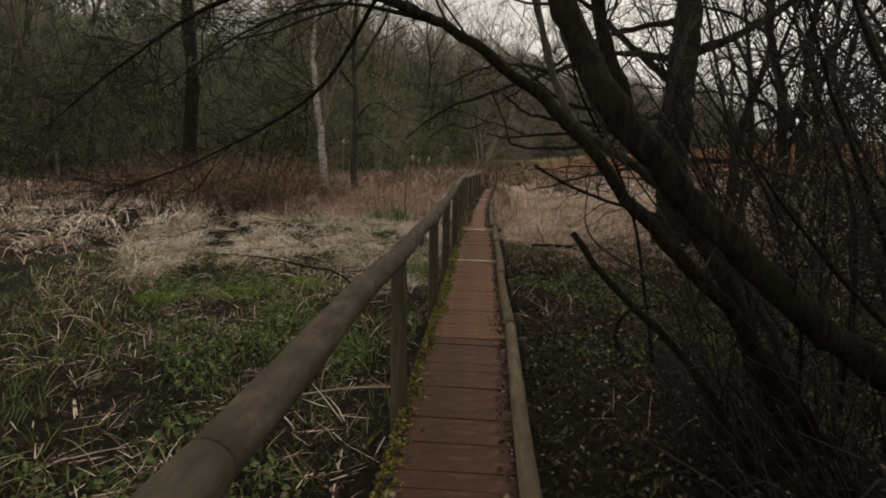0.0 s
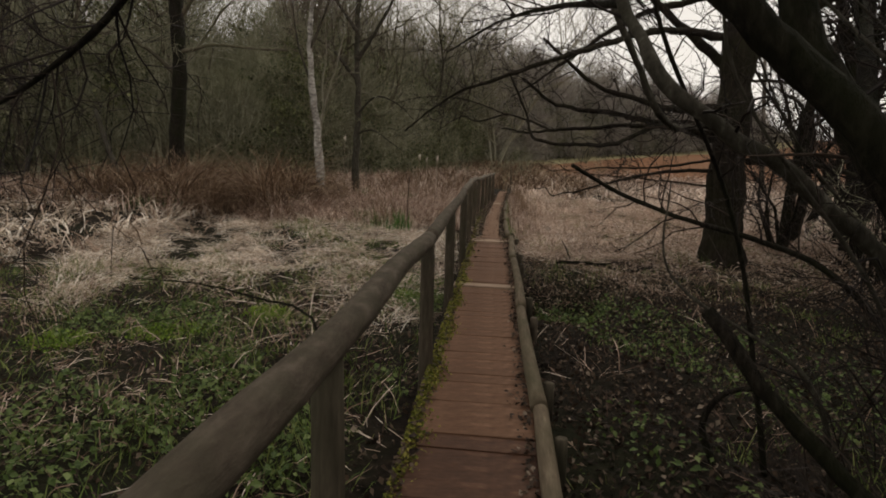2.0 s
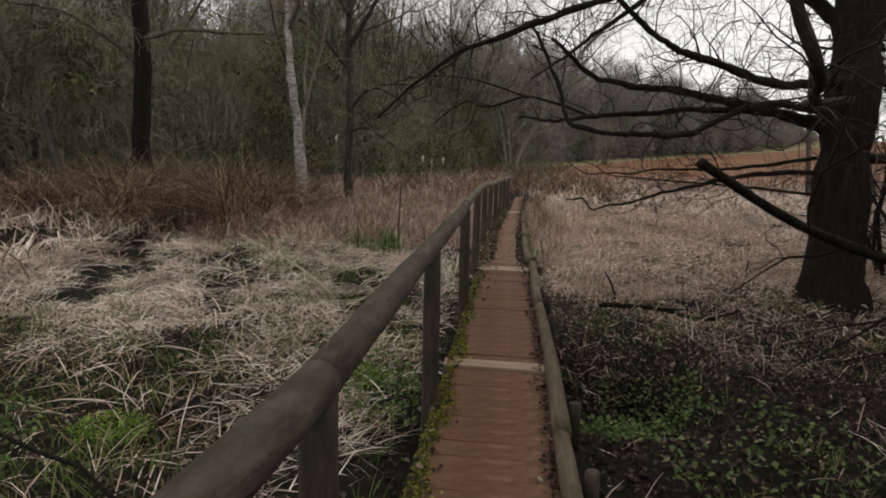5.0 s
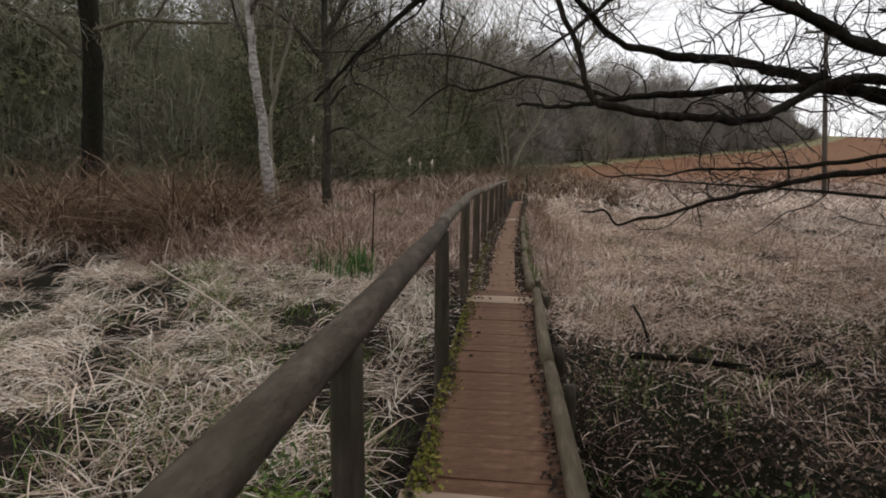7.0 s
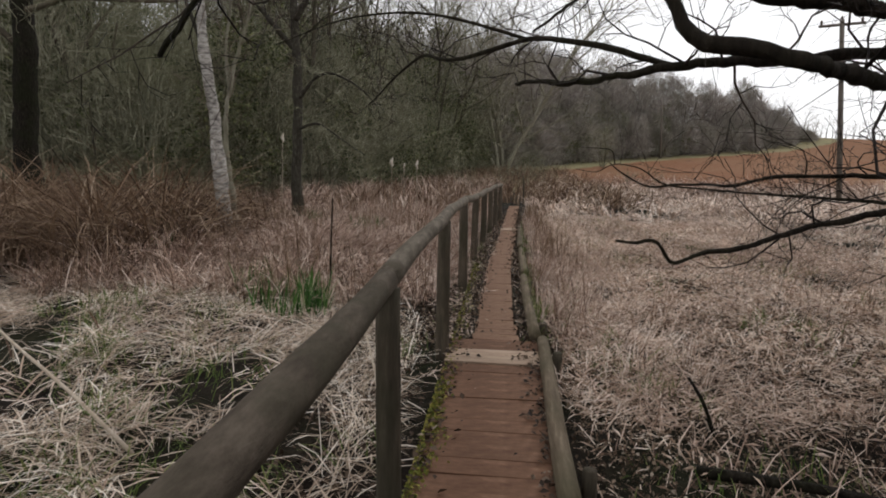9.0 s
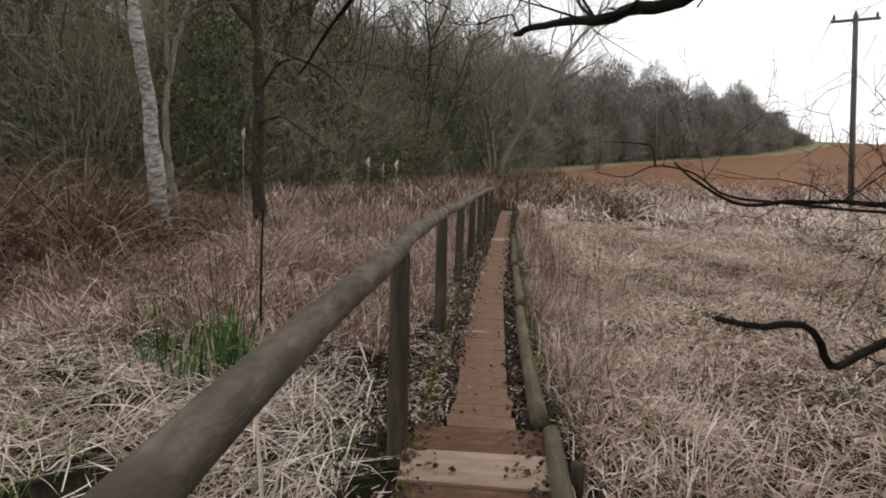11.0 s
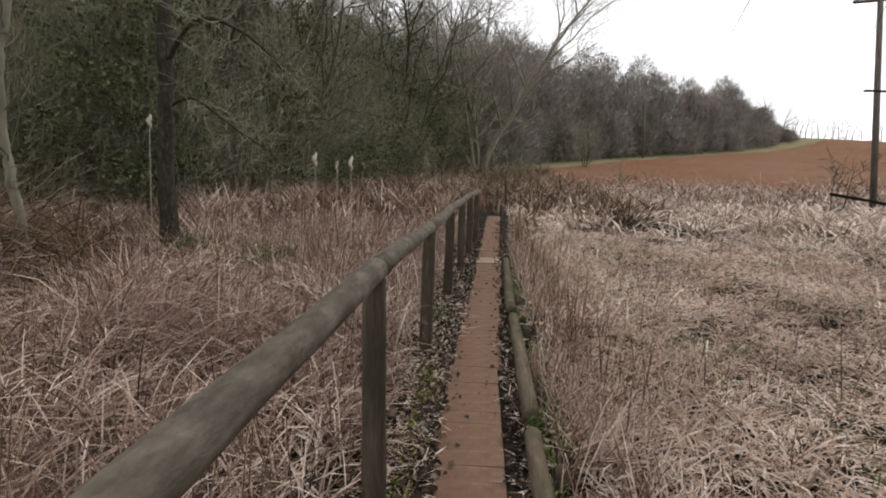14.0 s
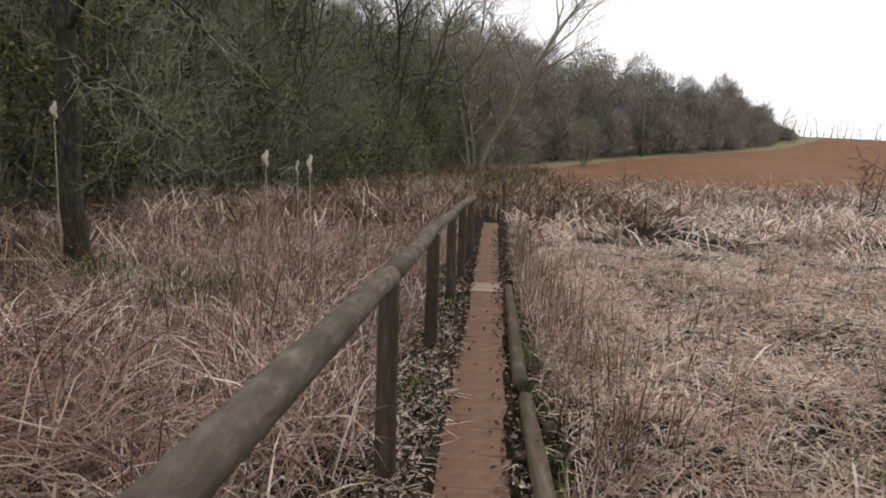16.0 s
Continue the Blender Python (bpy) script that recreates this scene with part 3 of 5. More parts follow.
plant(low_kinds, [(0.9, 38, 0.45), (1.6, 41, 0.5), (-0.4, 36, 0.5), (-1.8, 38, 0.6), (2.3, 45, 0.5), (0.4, 46, 0.7), (-2.6, 42, 0.8), (1.2, 50, 0.7), (-1.2, 33, 0.35), (6.5, 41, 0.4), (8.2, 42, 0.35)], used)
willow_bush = make_tree("catkin_bush", BUSHY, 4.2, 0.06, "pale rounded budding bush at the field edge", stems=4, twig=M_PALETWIG)
willow_bush.matrix_world = pose(9.2, 67, float(land(9.2, 67)), 0, 0, 0)
bush = make_tree("bare_bush", dict(BUSHY, kids=(8, 4, 3)), 1.9, 0.035, "small bare bush in the reeds by the pole", stems=2, twig=M_TWIG)
bush.matrix_world = pose(11.4, 32.2, float(land(11.4, 32.2)), 0, 0, 0)
log = thing("leaning_log", pose(0, 0, 0), "thin dead trunk leaning against the wood edge", "log")
s = Soup()
s.tube(spline([(-9.3, 16.3, float(land(-9.3, 16.3)) - 0.05), (-9.9, 16.6, 0.9), (-10.6, 17.0, 2.3)], 8), np.linspace(0.09, 0.05, 8), 8)
part("trunk", s.mesh("trunk", M_LICHEN), log)


def limb_tree(name, label, limbs, bark, twig, dens, habit):
    """A tree whose limbs follow chosen lines; finer branches grow along them."""
    root = thing(name, pose(0, 0, 0), label, "tree")
    twigs = Soup()
    for nm, ctrl, r0, r1, mat, bare in limbs:
        s = Soup()
        n = max(8, len(ctrl) * (12 if r0 > 0.04 else 7))
        pts = spline(ctrl, n)
        wob = rng.normal(0, 1, (n, 3)) * np.minimum(0.01, r0 * 0.15)
        wob = (wob + np.roll(wob, 1, 0) + np.roll(wob, -1, 0)) / 2
        wob[0] = 0
        pts = pts + wob
        rr = np.linspace(r0, r1, n)
        if nm == "trunk":
            rr = rr * (1 + 0.4 * np.exp(-np.arange(n) / n * 14))
        lump = rng.normal(0, 1, n)
        lump = (np.roll(lump, 1) + lump + np.roll(lump, -1)) / 3
        s.tube(pts, rr * (1 + 0.1 * lump), 14 if r0 > 0.03 else 7, rough=0.06)
        part(nm, s.mesh(nm, mat or bark), root)
        total = np.linalg.norm(np.diff(pts, axis=0), axis=1).sum()
        for _ in range(int(total * dens * (1 - bare))):
            f = rng.uniform(0.25, 1) * (n - 1.01)
            i = int(f)
            axis = unit(pts[i + 1] - pts[i])
            side = unit(np.cross(axis, rng.normal(0, 1, 3)))
            a = rng.uniform(0.5, 1.2)
            grow(twigs, twigs, pts[i] + (pts[i + 1] - pts[i]) * (f - i), axis * math.cos(a) + side * math.sin(a) + np.array((0, 0, habit["lift"])), rng.uniform(*habit["reach"]), min(rr[i] * 0.4, 0.008), 1, habit)
    part("crown", twigs.mesh("crown", twig), root)
    return root


FINE = dict(wob=0.28, clear=2.0, wide=0.75, up=0.04, depth=3, bark=-1, kids=(0, 4, 3), first=(0, 0.2, 0.2), len=(0, 0.55, 0.55), thin=0.55, min=0.0018, angle=(0.4, 1.1), lift=0.1, reach=(0.3, 0.9))
OAKFINE = dict(FINE, wob=0.42, clear=1.75, wide=0.9, reach=(0.3, 1.0), lift=0.25)
ALDER_X, ALDER_Y = -4.35, 20.15
limb_tree("birch_tree", "white-barked silver birch, bare, leaning slightly, in reeds", [
    ("trunk", [(-4.6, 17.35, -0.3), (-4.66, 17.35, 1.0), (-4.82, 17.4, 2.6), (-4.95, 17.4, 4.0), (-4.9, 17.5, 5.6), (-5.05, 17.5, 7.5)], 0.115, 0.03, M_BIRCH, 0.5),
    ("limb", [(-4.95, 17.4, 4.0), (-4.6, 17.5, 4.9), (-4.3, 17.6, 6.0)], 0.04, 0.012, M_LICHEN, -1.0),
    ("limb", [(-4.85, 17.4, 3.0), (-5.3, 17.5, 4.2), (-5.5, 17.6, 5.4)], 0.04, 0.012, M_LICHEN, -1.0),
], M_BIRCH, M_TWIG, 6, dict(FINE, clear=0, lift=0.3, reach=(0.5, 1.5), min=0.004))
limb_tree("alder_tree", "grey lichened alder standing straight in the reeds", [
    ("trunk", [(ALDER_X, ALDER_Y, -0.2), (ALDER_X - 0.02, ALDER_Y, 1.2), (ALDER_X + 0.03, ALDER_Y, 3.0), (ALDER_X - 0.05, ALDER_Y + 0.1, 5.0), (ALDER_X + 0.1, ALDER_Y + 0.1, 7.5), (ALDER_X, ALDER_Y + 0.2, 10.0)], 0.11, 0.045, M_LICHEN, 0.3),
    ("limb", [(ALDER_X, ALDER_Y, 2.6), (ALDER_X + 0.7, ALDER_Y - 0.3, 3.1), (ALDER_X + 1.3, ALDER_Y - 0.5, 2.9), (ALDER_X + 1.9, ALDER_Y - 0.6, 2.4)], 0.04, 0.01, None, -1.2),
    ("limb", [(ALDER_X, ALDER_Y, 2.0), (ALDER_X + 0.6, ALDER_Y - 0.4, 2.1), (ALDER_X + 1.1, ALDER_Y - 0.6, 1.8), (ALDER_X + 1.6, ALDER_Y - 0.7, 1.5)], 0.03, 0.008, None, -1.2),
    ("limb", [(ALDER_X, ALDER_Y, 3.6), (ALDER_X - 0.8, ALDER_Y - 0.3, 4.5), (ALDER_X - 1.5, ALDER_Y - 0.4, 4.9), (ALDER_X - 2.2, ALDER_Y - 0.4, 5.0)], 0.06, 0.015, None, -0.8),
    ("limb", [(ALDER_X, ALDER_Y, 4.2), (ALDER_X + 0.6, ALDER_Y - 0.2, 5.0), (ALDER_X + 1.2, ALDER_Y - 0.2, 6.2), (ALDER_X + 1.4, ALDER_Y, 7.4)], 0.07, 0.015, None, -0.8),
    ("limb", [(ALDER_X, ALDER_Y, 5.0), (ALDER_X - 0.7, ALDER_Y, 6.0), (ALDER_X - 1.0, ALDER_Y + 0.2, 7.4)], 0.06, 0.015, None, -0.8),
], M_LICHEN, M_WOODTWIG, 5, dict(FINE, clear=0, lift=0.15, reach=(0.3, 1.0), min=0.004))
limb_tree("ivy_oak_tree", "thick dark ivy-clad trunk with a long level limb before the wood", [
    ("trunk", [(-9.5, 19.0, -0.2), (-9.48, 19.0, 1.6), (-9.35, 19.0, 3.4), (-9.45, 19.1, 6.0), (-9.2, 19.2, 9.0)], 0.25, 0.14, M_BARK, 0.6),
    ("limb", [(-9.4, 19.0, 4.1), (-8.2, 18.8, 4.3), (-7.0, 18.6, 4.2), (-5.9, 18.5, 4.15)], 0.06, 0.025, None, 0.2),
    ("limb", [(-9.35, 19.0, 3.4), (-10.2, 18.7, 4.2), (-11.2, 18.4, 4.7), (-12.2, 18.2, 4.8)], 0.07, 0.02, None, -0.4),
    ("limb", [(-9.4, 19.1, 5.0), (-8.6, 18.9, 6.0), (-8.2, 18.9, 7.6)], 0.08, 0.02, None, -0.4),
], M_WOODBARK, M_WOODTWIG, 7, dict(FINE, clear=0, lift=0.2, reach=(0.5, 1.6), min=0.005))
limb_tree("birch_sapling", "thin pale forking birch stem beside the larger birch", [
    ("trunk", [(-4.64, 17.9, -0.2), (-4.74, 17.9, 0.9), (-4.82, 17.9, 1.6), (-4.79, 17.9, 2.15), (-4.64, 17.9, 2.9), (-4.42, 17.95, 3.6), (-4.22, 18.0, 4.6)], 0.055, 0.02, M_ASH, 0.4),
    ("limb", [(-4.72, 17.9, 2.5), (-4.77, 17.9, 3.1), (-4.67, 17.9, 3.9), (-4.72, 17.95, 5.0)], 0.035, 0.012, M_ASH, 0.0),
    ("limb", [(-4.52, 17.92, 3.3), (-4.12, 17.9, 3.5), (-3.62, 17.8, 3.5)], 0.016, 0.005, None, 0.0),
], M_ASH, M_TWIG, 5, dict(FINE, clear=0, lift=0.2, reach=(0.4, 1.1), min=0.004))
suckers = []
for k in range(42):
    bx, by = rnd.uniform(1.5, 3.9), rnd.uniform(1.5, 5.2)
    tx, tz = bx - rnd.uniform(0.5, 1.5), rnd.uniform(1.3, 3.4)
    suckers.append(("sucker", [(bx, by, -0.3), (bx - 0.2 * (bx - tx), by + rnd.uniform(-0.2, 0.2), tz * 0.35), (bx - 0.6 * (bx - tx), by + rnd.uniform(-0.3, 0.3), tz * 0.7), (max(tx, 0.9), by + rnd.uniform(-0.4, 0.5), tz)], rnd.uniform(0.008, 0.026), 0.004, rnd.choice((None, M_LICHEN, M_LICHEN)), 0.5))
limb_tree("willow_tree", "leaning dark willow with mossy stems arching over the boardwalk", [
    ("stem", [(2.1, 3.0, -0.3), (1.45, 2.75, 0.5), (1.05, 2.65, 0.95), (0.7, 2.7, 1.3), (0.48, 2.75, 1.58), (0.3, 2.8, 1.76), (0.05, 2.82, 1.95), (-0.35, 2.9, 2.18), (-0.9, 3.0, 2.32)], 0.044, 0.020, None, 0.4),
    ("stem", [(2.9, 3.0, -0.3), (2.0, 2.6, 0.45), (1.15, 2.3, 1.05), (0.76, 2.28, 1.42), (0.55, 2.3, 1.66), (0.38, 2.4, 1.95), (0.25, 2.6, 2.5), (0.1, 2.9, 3.2)], 0.066, 0.05, None, 0.5),
    ("stem", [(2.5, 4.3, -0.3), (1.8, 4.2, 0.75), (1.14, 4.16, 1.39), (0.85, 4.16, 1.57), (0.64, 4.2, 1.75), (0.52, 4.5, 2.1), (0.35, 4.8, 2.8)], 0.041, 0.025, M_LICHEN, 0.3),
    ("stem", [(1.9, 3.2, -0.3), (1.35, 3.3, 0.9), (1.0, 3.5, 1.5), (0.75, 3.7, 2.1), (0.6, 3.8, 3.0)], 0.058, 0.039, None, 0.4),
    ("stub", [(1.65, 3.2, -0.3), (1.08, 3.1, 0.52), (0.72, 3.15, 0.86), (0.54, 3.25, 1.08)], 0.028, 0.017, None, 1.0),
    ("branch", [(-0.5, 2.95, 2.22), (-0.87, 3.2, 1.8), (-1.15, 3.3, 1.64), (-1.6, 3.35, 1.42), (-2.2, 3.4, 1.2)], 0.012, 0.004, None, -1.8),
    ("branch", [(-0.9, 3.0, 2.32), (-1.4, 3.2, 2.25), (-2.0, 3.4, 2.0), (-2.7, 3.6, 1.6)], 0.015, 0.004, None, -1.8),
    ("branch", [(-0.2, 2.88, 2.1), (-0.8, 3.4, 2.3), (-1.5, 3.9, 2.25), (-2.4, 4.4, 1.9)], 0.012, 0.004, None, -1.8),
    ("branch", [(0.52, 4.5, 2.1), (0.3, 5.2, 2.25), (0.0, 5.8, 2.3), (-0.4, 6.4, 2.2)], 0.020, 0.005, None, -0.3),
    ("branch", [(2.9, 5.5, -0.1), (2.3, 6.1, 0.75), (1.34, 6.4, 1.06), (0.98, 6.55, 1.18), (0.57, 6.4, 1.4)], 0.027, 0.016, None, 0.3),
    ("branch", [(1.0, 3.5, 1.5), (1.3, 4.2, 2.1), (1.6, 5.0, 2.6), (1.9, 5.6, 3.3)], 0.031, 0.012, None, -0.3),
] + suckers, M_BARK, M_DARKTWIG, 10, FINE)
limb_tree("oak_tree", "old bare oak with long low limbs reaching over the marsh", [
    ("trunk", [(3.62, 11.45, -0.35), (3.57, 11.42, 0.1), (3.53, 11.4, 1.2), (3.52, 11.4, 2.4), (3.6, 11.5, 4.2), (3.5, 11.6, 6.5), (3.7, 11.6, 8.5)], 0.275, 0.2, None, 1.0),
    ("limb", [(3.42, 11.40, 1.95), (2.9, 11.4, 2.05), (2.26, 10.84, 1.95), (1.5, 10.2, 1.66), (1.0, 9.75, 1.64), (0.65, 9.4, 1.64), (0.44, 9.45, 1.7), (0.36, 9.55, 1.95), (0.1, 9.6, 2.5)], 0.044, 0.012, None, -0.2),
    ("limb", [(3.32, 11.40, 1.9), (2.4, 11.5, 2.0), (1.33, 11.15, 1.92), (0.8, 11.0, 1.86), (0.5, 11.2, 1.84), (0.25, 11.7, 1.88), (0.05, 12.1, 1.92)], 0.044, 0.012, None, 0.3),
    ("limb", [(0.8, 11.0, 1.86), (0.4, 11.3, 2.03), (0.1, 11.65, 2.12), (-0.3, 11.6, 2.0), (-0.6, 12.1, 2.1), (-1.15, 12.9, 1.86)], 0.019, 0.006, None, -0.2),
    ("limb", [(0.1, 11.65, 2.12), (-0.5, 12.0, 2.35), (-1.2, 12.5, 2.45), (-2.0, 13.0, 2.35)], 0.011, 0.004, None, -0.2),
    ("limb", [(3.42, 11.40, 1.75), (2.9, 11.5, 1.95), (2.2, 11.2, 2.05), (1.5, 11.0, 2.16), (0.9, 10.85, 2.2), (0.3, 10.3, 2.5)], 0.060, 0.017, None, -0.1),
    ("limb", [(3.42, 11.30, 2.3), (2.6, 10.9, 2.2), (1.9, 10.3, 2.27), (1.2, 9.8, 2.4), (0.5, 9.5, 2.9)], 0.056, 0.017, None, -0.2),
    ("limb", [(3.3, 11.3, 1.35), (2.5, 11.2, 1.3), (1.8, 11.15, 1.13), (1.52, 11.2, 1.05), (1.3, 11.18, 0.97), (1.0, 11.1, 0.92), (0.85, 11.01, 0.89), (0.73, 10.95, 1.02), (0.66, 11.0, 0.99), (0.57, 11.07, 0.99)], 0.032, 0.007, None, 0.35),
    ("limb", [(3.3, 11.5, 1.5), (2.5, 11.7, 1.36), (1.81, 11.75, 1.33), (1.6, 11.75, 1.32), (1.39, 11.75, 1.27), (1.08, 11.75, 1.27), (0.87, 11.75, 1.25), (0.76, 11.75, 1.3), (0.63, 11.75, 1.4)], 0.024, 0.004, None, 0.45),
    ("limb", [(3.35, 11.6, 1.1), (2.4, 12.6, 1.16), (1.6, 13.0, 1.2), (1.28, 13.07, 1.24), (1.1, 13.05, 1.36), (0.9, 13.07, 1.39), (0.78, 13.2, 1.32), (0.61, 13.32, 1.34)], 0.018, 0.003, None, -0.5),
    ("limb", [(0.9, 13.07, 1.39), (0.88, 13.12, 1.5), (0.8, 13.2, 1.52), (0.64, 13.3, 1.53)], 0.006, 0.002, None, -0.5),
    ("limb", [(3.42, 11.20, 2.1), (2.6, 10.2, 1.95), (1.8, 8.4, 1.85), (1.5, 7.8, 1.95), (1.26, 7.7, 2.35), (0.9, 7.6, 3.0)], 0.046, 0.029, M_LICHEN, 0.0),
    ("limb", [(3.52, 11.50, 3.3), (2.4, 10.9, 3.3), (1.4, 9.9, 2.95), (0.6, 9.4, 2.62), (-0.18, 9.4, 2.34), (-0.8, 9.7, 2.1), (-1.25, 10.0, 1.75)], 0.064, 0.009, None, -0.3),
    ("limb", [(3.52, 11.50, 4.0), (2.2, 12.2, 3.8), (1.2, 12.8, 3.2), (0.5, 13.4, 2.75), (0.2, 13.7, 2.6)], 0.064, 0.010, None, -0.2),
    ("limb", [(3.62, 11.60, 3.4), (4.6, 11.5, 3.8), (5.6, 11.2, 4.6), (6.4, 11.0, 5.8)], 0.096, 0.025, None, -0.2),
    ("limb", [(3.62, 11.60, 4.4), (3.0, 12.8, 5.4), (2.4, 13.4, 6.8)], 0.096, 0.025, None, -0.2),
    ("limb", [(3.52, 11.50, 2.8), (2.6, 11.6, 3.6), (1.6, 11.3, 4.3), (0.5, 11.2, 4.9)], 0.080, 0.017, None, -0.2),
    ("limb", [(3.82, 11.50, 1.5), (4.6, 11.2, 1.5), (5.2, 10.2, 1.25), (5.8, 9.4, 1.2)], 0.056, 0.017, None, -0.2),
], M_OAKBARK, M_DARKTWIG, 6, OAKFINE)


# ---- blades, leaves and other growth ----
def blades(base, heading, length, width, a0, a1, roll=0.5):
    """Arched strips: base points, compass heading, length, width, and lean from the vertical at foot and tip (radians)."""
    n = len(base)
    s = np.array([0, 0.36, 0.7, 1.0])
    p = np.zeros((n, 4, 3))
    p[:, 0] = base
    hv = np.stack([np.cos(heading), np.sin(heading)], -1)
    for k in range(1, 4):
        a = a0 + (a1 - a0) * (s[k] + s[k - 1]) / 2
        step = length * (s[k] - s[k - 1])
        p[:, k] = p[:, k - 1]
        p[:, k, :2] += hv * (np.sin(a) * step)[:, None]
        p[:, k, 2] += np.cos(a) * step
    side = np.stack([-np.sin(heading), np.cos(heading), rng.normal(0, roll, n)], -1)
    side *= (width / 2 / np.linalg.norm(side, axis=1))[:, None]
    w = np.array([0.8, 1.0, 0.7])
    v = np.zeros((n, 7, 3))
    for k in range(3):
        v[:, 2 * k], v[:, 2 * k + 1] = p[:, k] - side * w[k], p[:, k] + side * w[k]
    v[:, 6] = p[:, 3]
    f = np.array([(0, 1, 3), (0, 3, 2), (2, 3, 5), (2, 5, 4), (4, 5, 6)])
    return v.reshape(-1, 3), (np.arange(n)[:, None, None] * 7 + f).reshape(-1, 3)


def floor_for(v, f, lift=0.006):
    """Keeps the strips from sinking into the land."""
    over = (np.abs(v[:, 0] - deck_x(v[:, 1]) + 0.03) < 0.3) & (v[:, 1] < 24)
    clear = ~(over & (v[:, 2] > 0.05)).reshape(-1, 7).any(1)
    v = v.reshape(-1, 7, 3)[clear].reshape(-1, 3)
    f = f[:5 * (len(v) // 7)]
    v[:, 2] = np.maximum(v[:, 2], land(v[:, 0], v[:, 1]) + lift)
    return v, f


def tussocks(n, per, box, spread, keep):
    """Base points in clumps, with one heading a clump."""
    x = rng.uniform(box[0], box[1], n)
    y = rng.uniform(box[2], box[3], n)
    x = x + rng.normal(0, 0.05 * (box[1] - box[0]), n) * (rng.random(n) < 0.5)
    y = y + rng.normal(0, 0.05 * (box[3] - box[2]), n) * (rng.random(n) < 0.5)
    ok = keep(x, y)
    x, y = x[ok], y[ok]
    h = 2.4 * ripple(x * 0.45 + 2, y * 0.45) + rng.normal(0, 1.7, len(x))
    x, y, h = np.repeat(x, per), np.repeat(y, per), np.repeat(h, per)
    x = x + rng.normal(0, spread, len(x))
    y = y + rng.normal(0, spread, len(x))
    ok = keep(x, y)
    x, y, h = x[ok], y[ok], h[ok]
    return np.stack([x, y, land(x, y) - 0.01], -1), h + rng.normal(0, 0.75, len(x))


def growth(name, label, category, material, sets):
    s = Soup()
    for base, head, ln, wd, a0, a1 in sets:
        n = len(base)
        k = 1 + 0.38 * np.clip(ripple(base[:, 0] * 1.3, base[:, 1] * 1.3), -1, 1)
        s.add(*floor_for(*blades(base, head, k * rng.uniform(*ln, n), rng.uniform(*wd, n), rng.uniform(*a0, n), rng.uniform(*a1, n))))
    return stuff(name, s.mesh(name, material, False), label, category)


def fringe(x, y):
    return (np.abs(x - deck_x(y)) > 0.5) & (rng.random(len(x)) < np.clip((np.abs(x) - 3.5) / 3, 0.05, 1)) & (np.hypot(x - 3.53, y - 11.4) > 0.6)


def off_deck(x, y, m=0.42):
    d = x - deck_x(y)
    return (d > m) | (d < -m - 0.03) | (y > 28.5)


def right_marsh(x, y):
    return (x > deck_x(y) + 0.42) & ((y > 11.2 + 0.12 * x) | (rng.random(len(x)) < np.clip((y - 8.8) / 3, 0, 1) * 0.5)) & (np.hypot(x - 3.53, y - 11.4) > 0.55)


def left_mat(x, y):
    edge = 7.9 + 0.8 * np.sin(x * 1.7) + rng.normal(0, 0.5, len(x))
    return (x < deck_x(y) - 0.6) & (y > edge) & (ripple(x * 1.9 + 1, y * 1.9) + 0.5 * ripple(y * 0.9, x * 0.9) > -0.3) & (y < 14.6)


def left_reed(x, y):
    return (x < deck_x(y) - 0.52) & (y > 13.4 + 0.25 * np.abs(np.sin(x * 2))) & (x > wood_edge(y) - 3)


growth("dead_sedge_field", "flattened pale straw-coloured dead sedge in matted tussocks", "sedge", M_SEDGE, [
    (*tussocks(5600, 15, (0.4, 5.5, 9.6, 24), 0.1, right_marsh), (0.08, 0.27), (0.004, 0.01), (0.3, 1.45), (1.2, 2.4)),
    (*tussocks(1700, 14, (5, 16, 11, 32), 0.16, right_marsh), (0.2, 0.5), (0.009, 0.018), (0.1, 1.0), (1.4, 2.2)),
    (*tussocks(900, 12, (0.5, 26, 23, 42), 0.2, right_marsh), (0.3, 0.7), (0.025, 0.05), (0.1, 0.9), (1.2, 2.1)),
])
growth("dead_sedge_edge", "knee-high pale dead sedge along the kerb logs", "sedge", M_SEDGE, [
    (*tussocks(620, 12, (0.4, 1.5, 12, 27), 0.08, right_marsh), (0.12, 0.36), (0.004, 0.01), (0.0, 0.9), (0.9, 2.4)),
])
growth("dead_sedge_mat", "matted pale dead sedge collapsed in low mounds", "sedge", M_MAT, [
    (*tussocks(4300, 15, (-6.5, -0.5, 5.8, 14.6), 0.1, left_mat), (0.1, 0.4), (0.003, 0.009), (0.5, 1.5), (1.3, 2.4)),
    (*tussocks(500, 14, (-15, -6, 8, 17), 0.15, left_mat), (0.3, 0.7), (0.014, 0.024), (0.1, 1.0), (1.4, 2.3)),
])
growth("rough_marsh_grass", "rough tawny grass tufts over the open marsh", "grass", M_REED, [
    (*tussocks(1500, 9, (-26, 26, -14, 14), 0.2, fringe), (0.2, 0.5), (0.012, 0.028), (0.1, 1.0), (1.0, 2.2)),
])
growth("dead_reed_bed", "tall tangled brown dead reeds with drooping leaves", "reed", M_REED, [
    (*tussocks(3500, 15, (-5, -0.5, 13.4, 25), 0.09, left_reed), (0.2, 0.62), (0.004, 0.011), (0.0, 0.9), (1.0, 2.5)),
    (*tussocks(1000, 14, (-16, -4, 14, 30), 0.14, left_reed), (0.4, 0.9), (0.008, 0.018), (0.0, 0.6), (0.8, 2.1)),
    (*tussocks(500, 12, (-7, 0.2, 24, 42), 0.15, left_reed), (0.4, 1.0), (0.018, 0.035), (0.0, 0.6), (0.8, 2.0)),
])


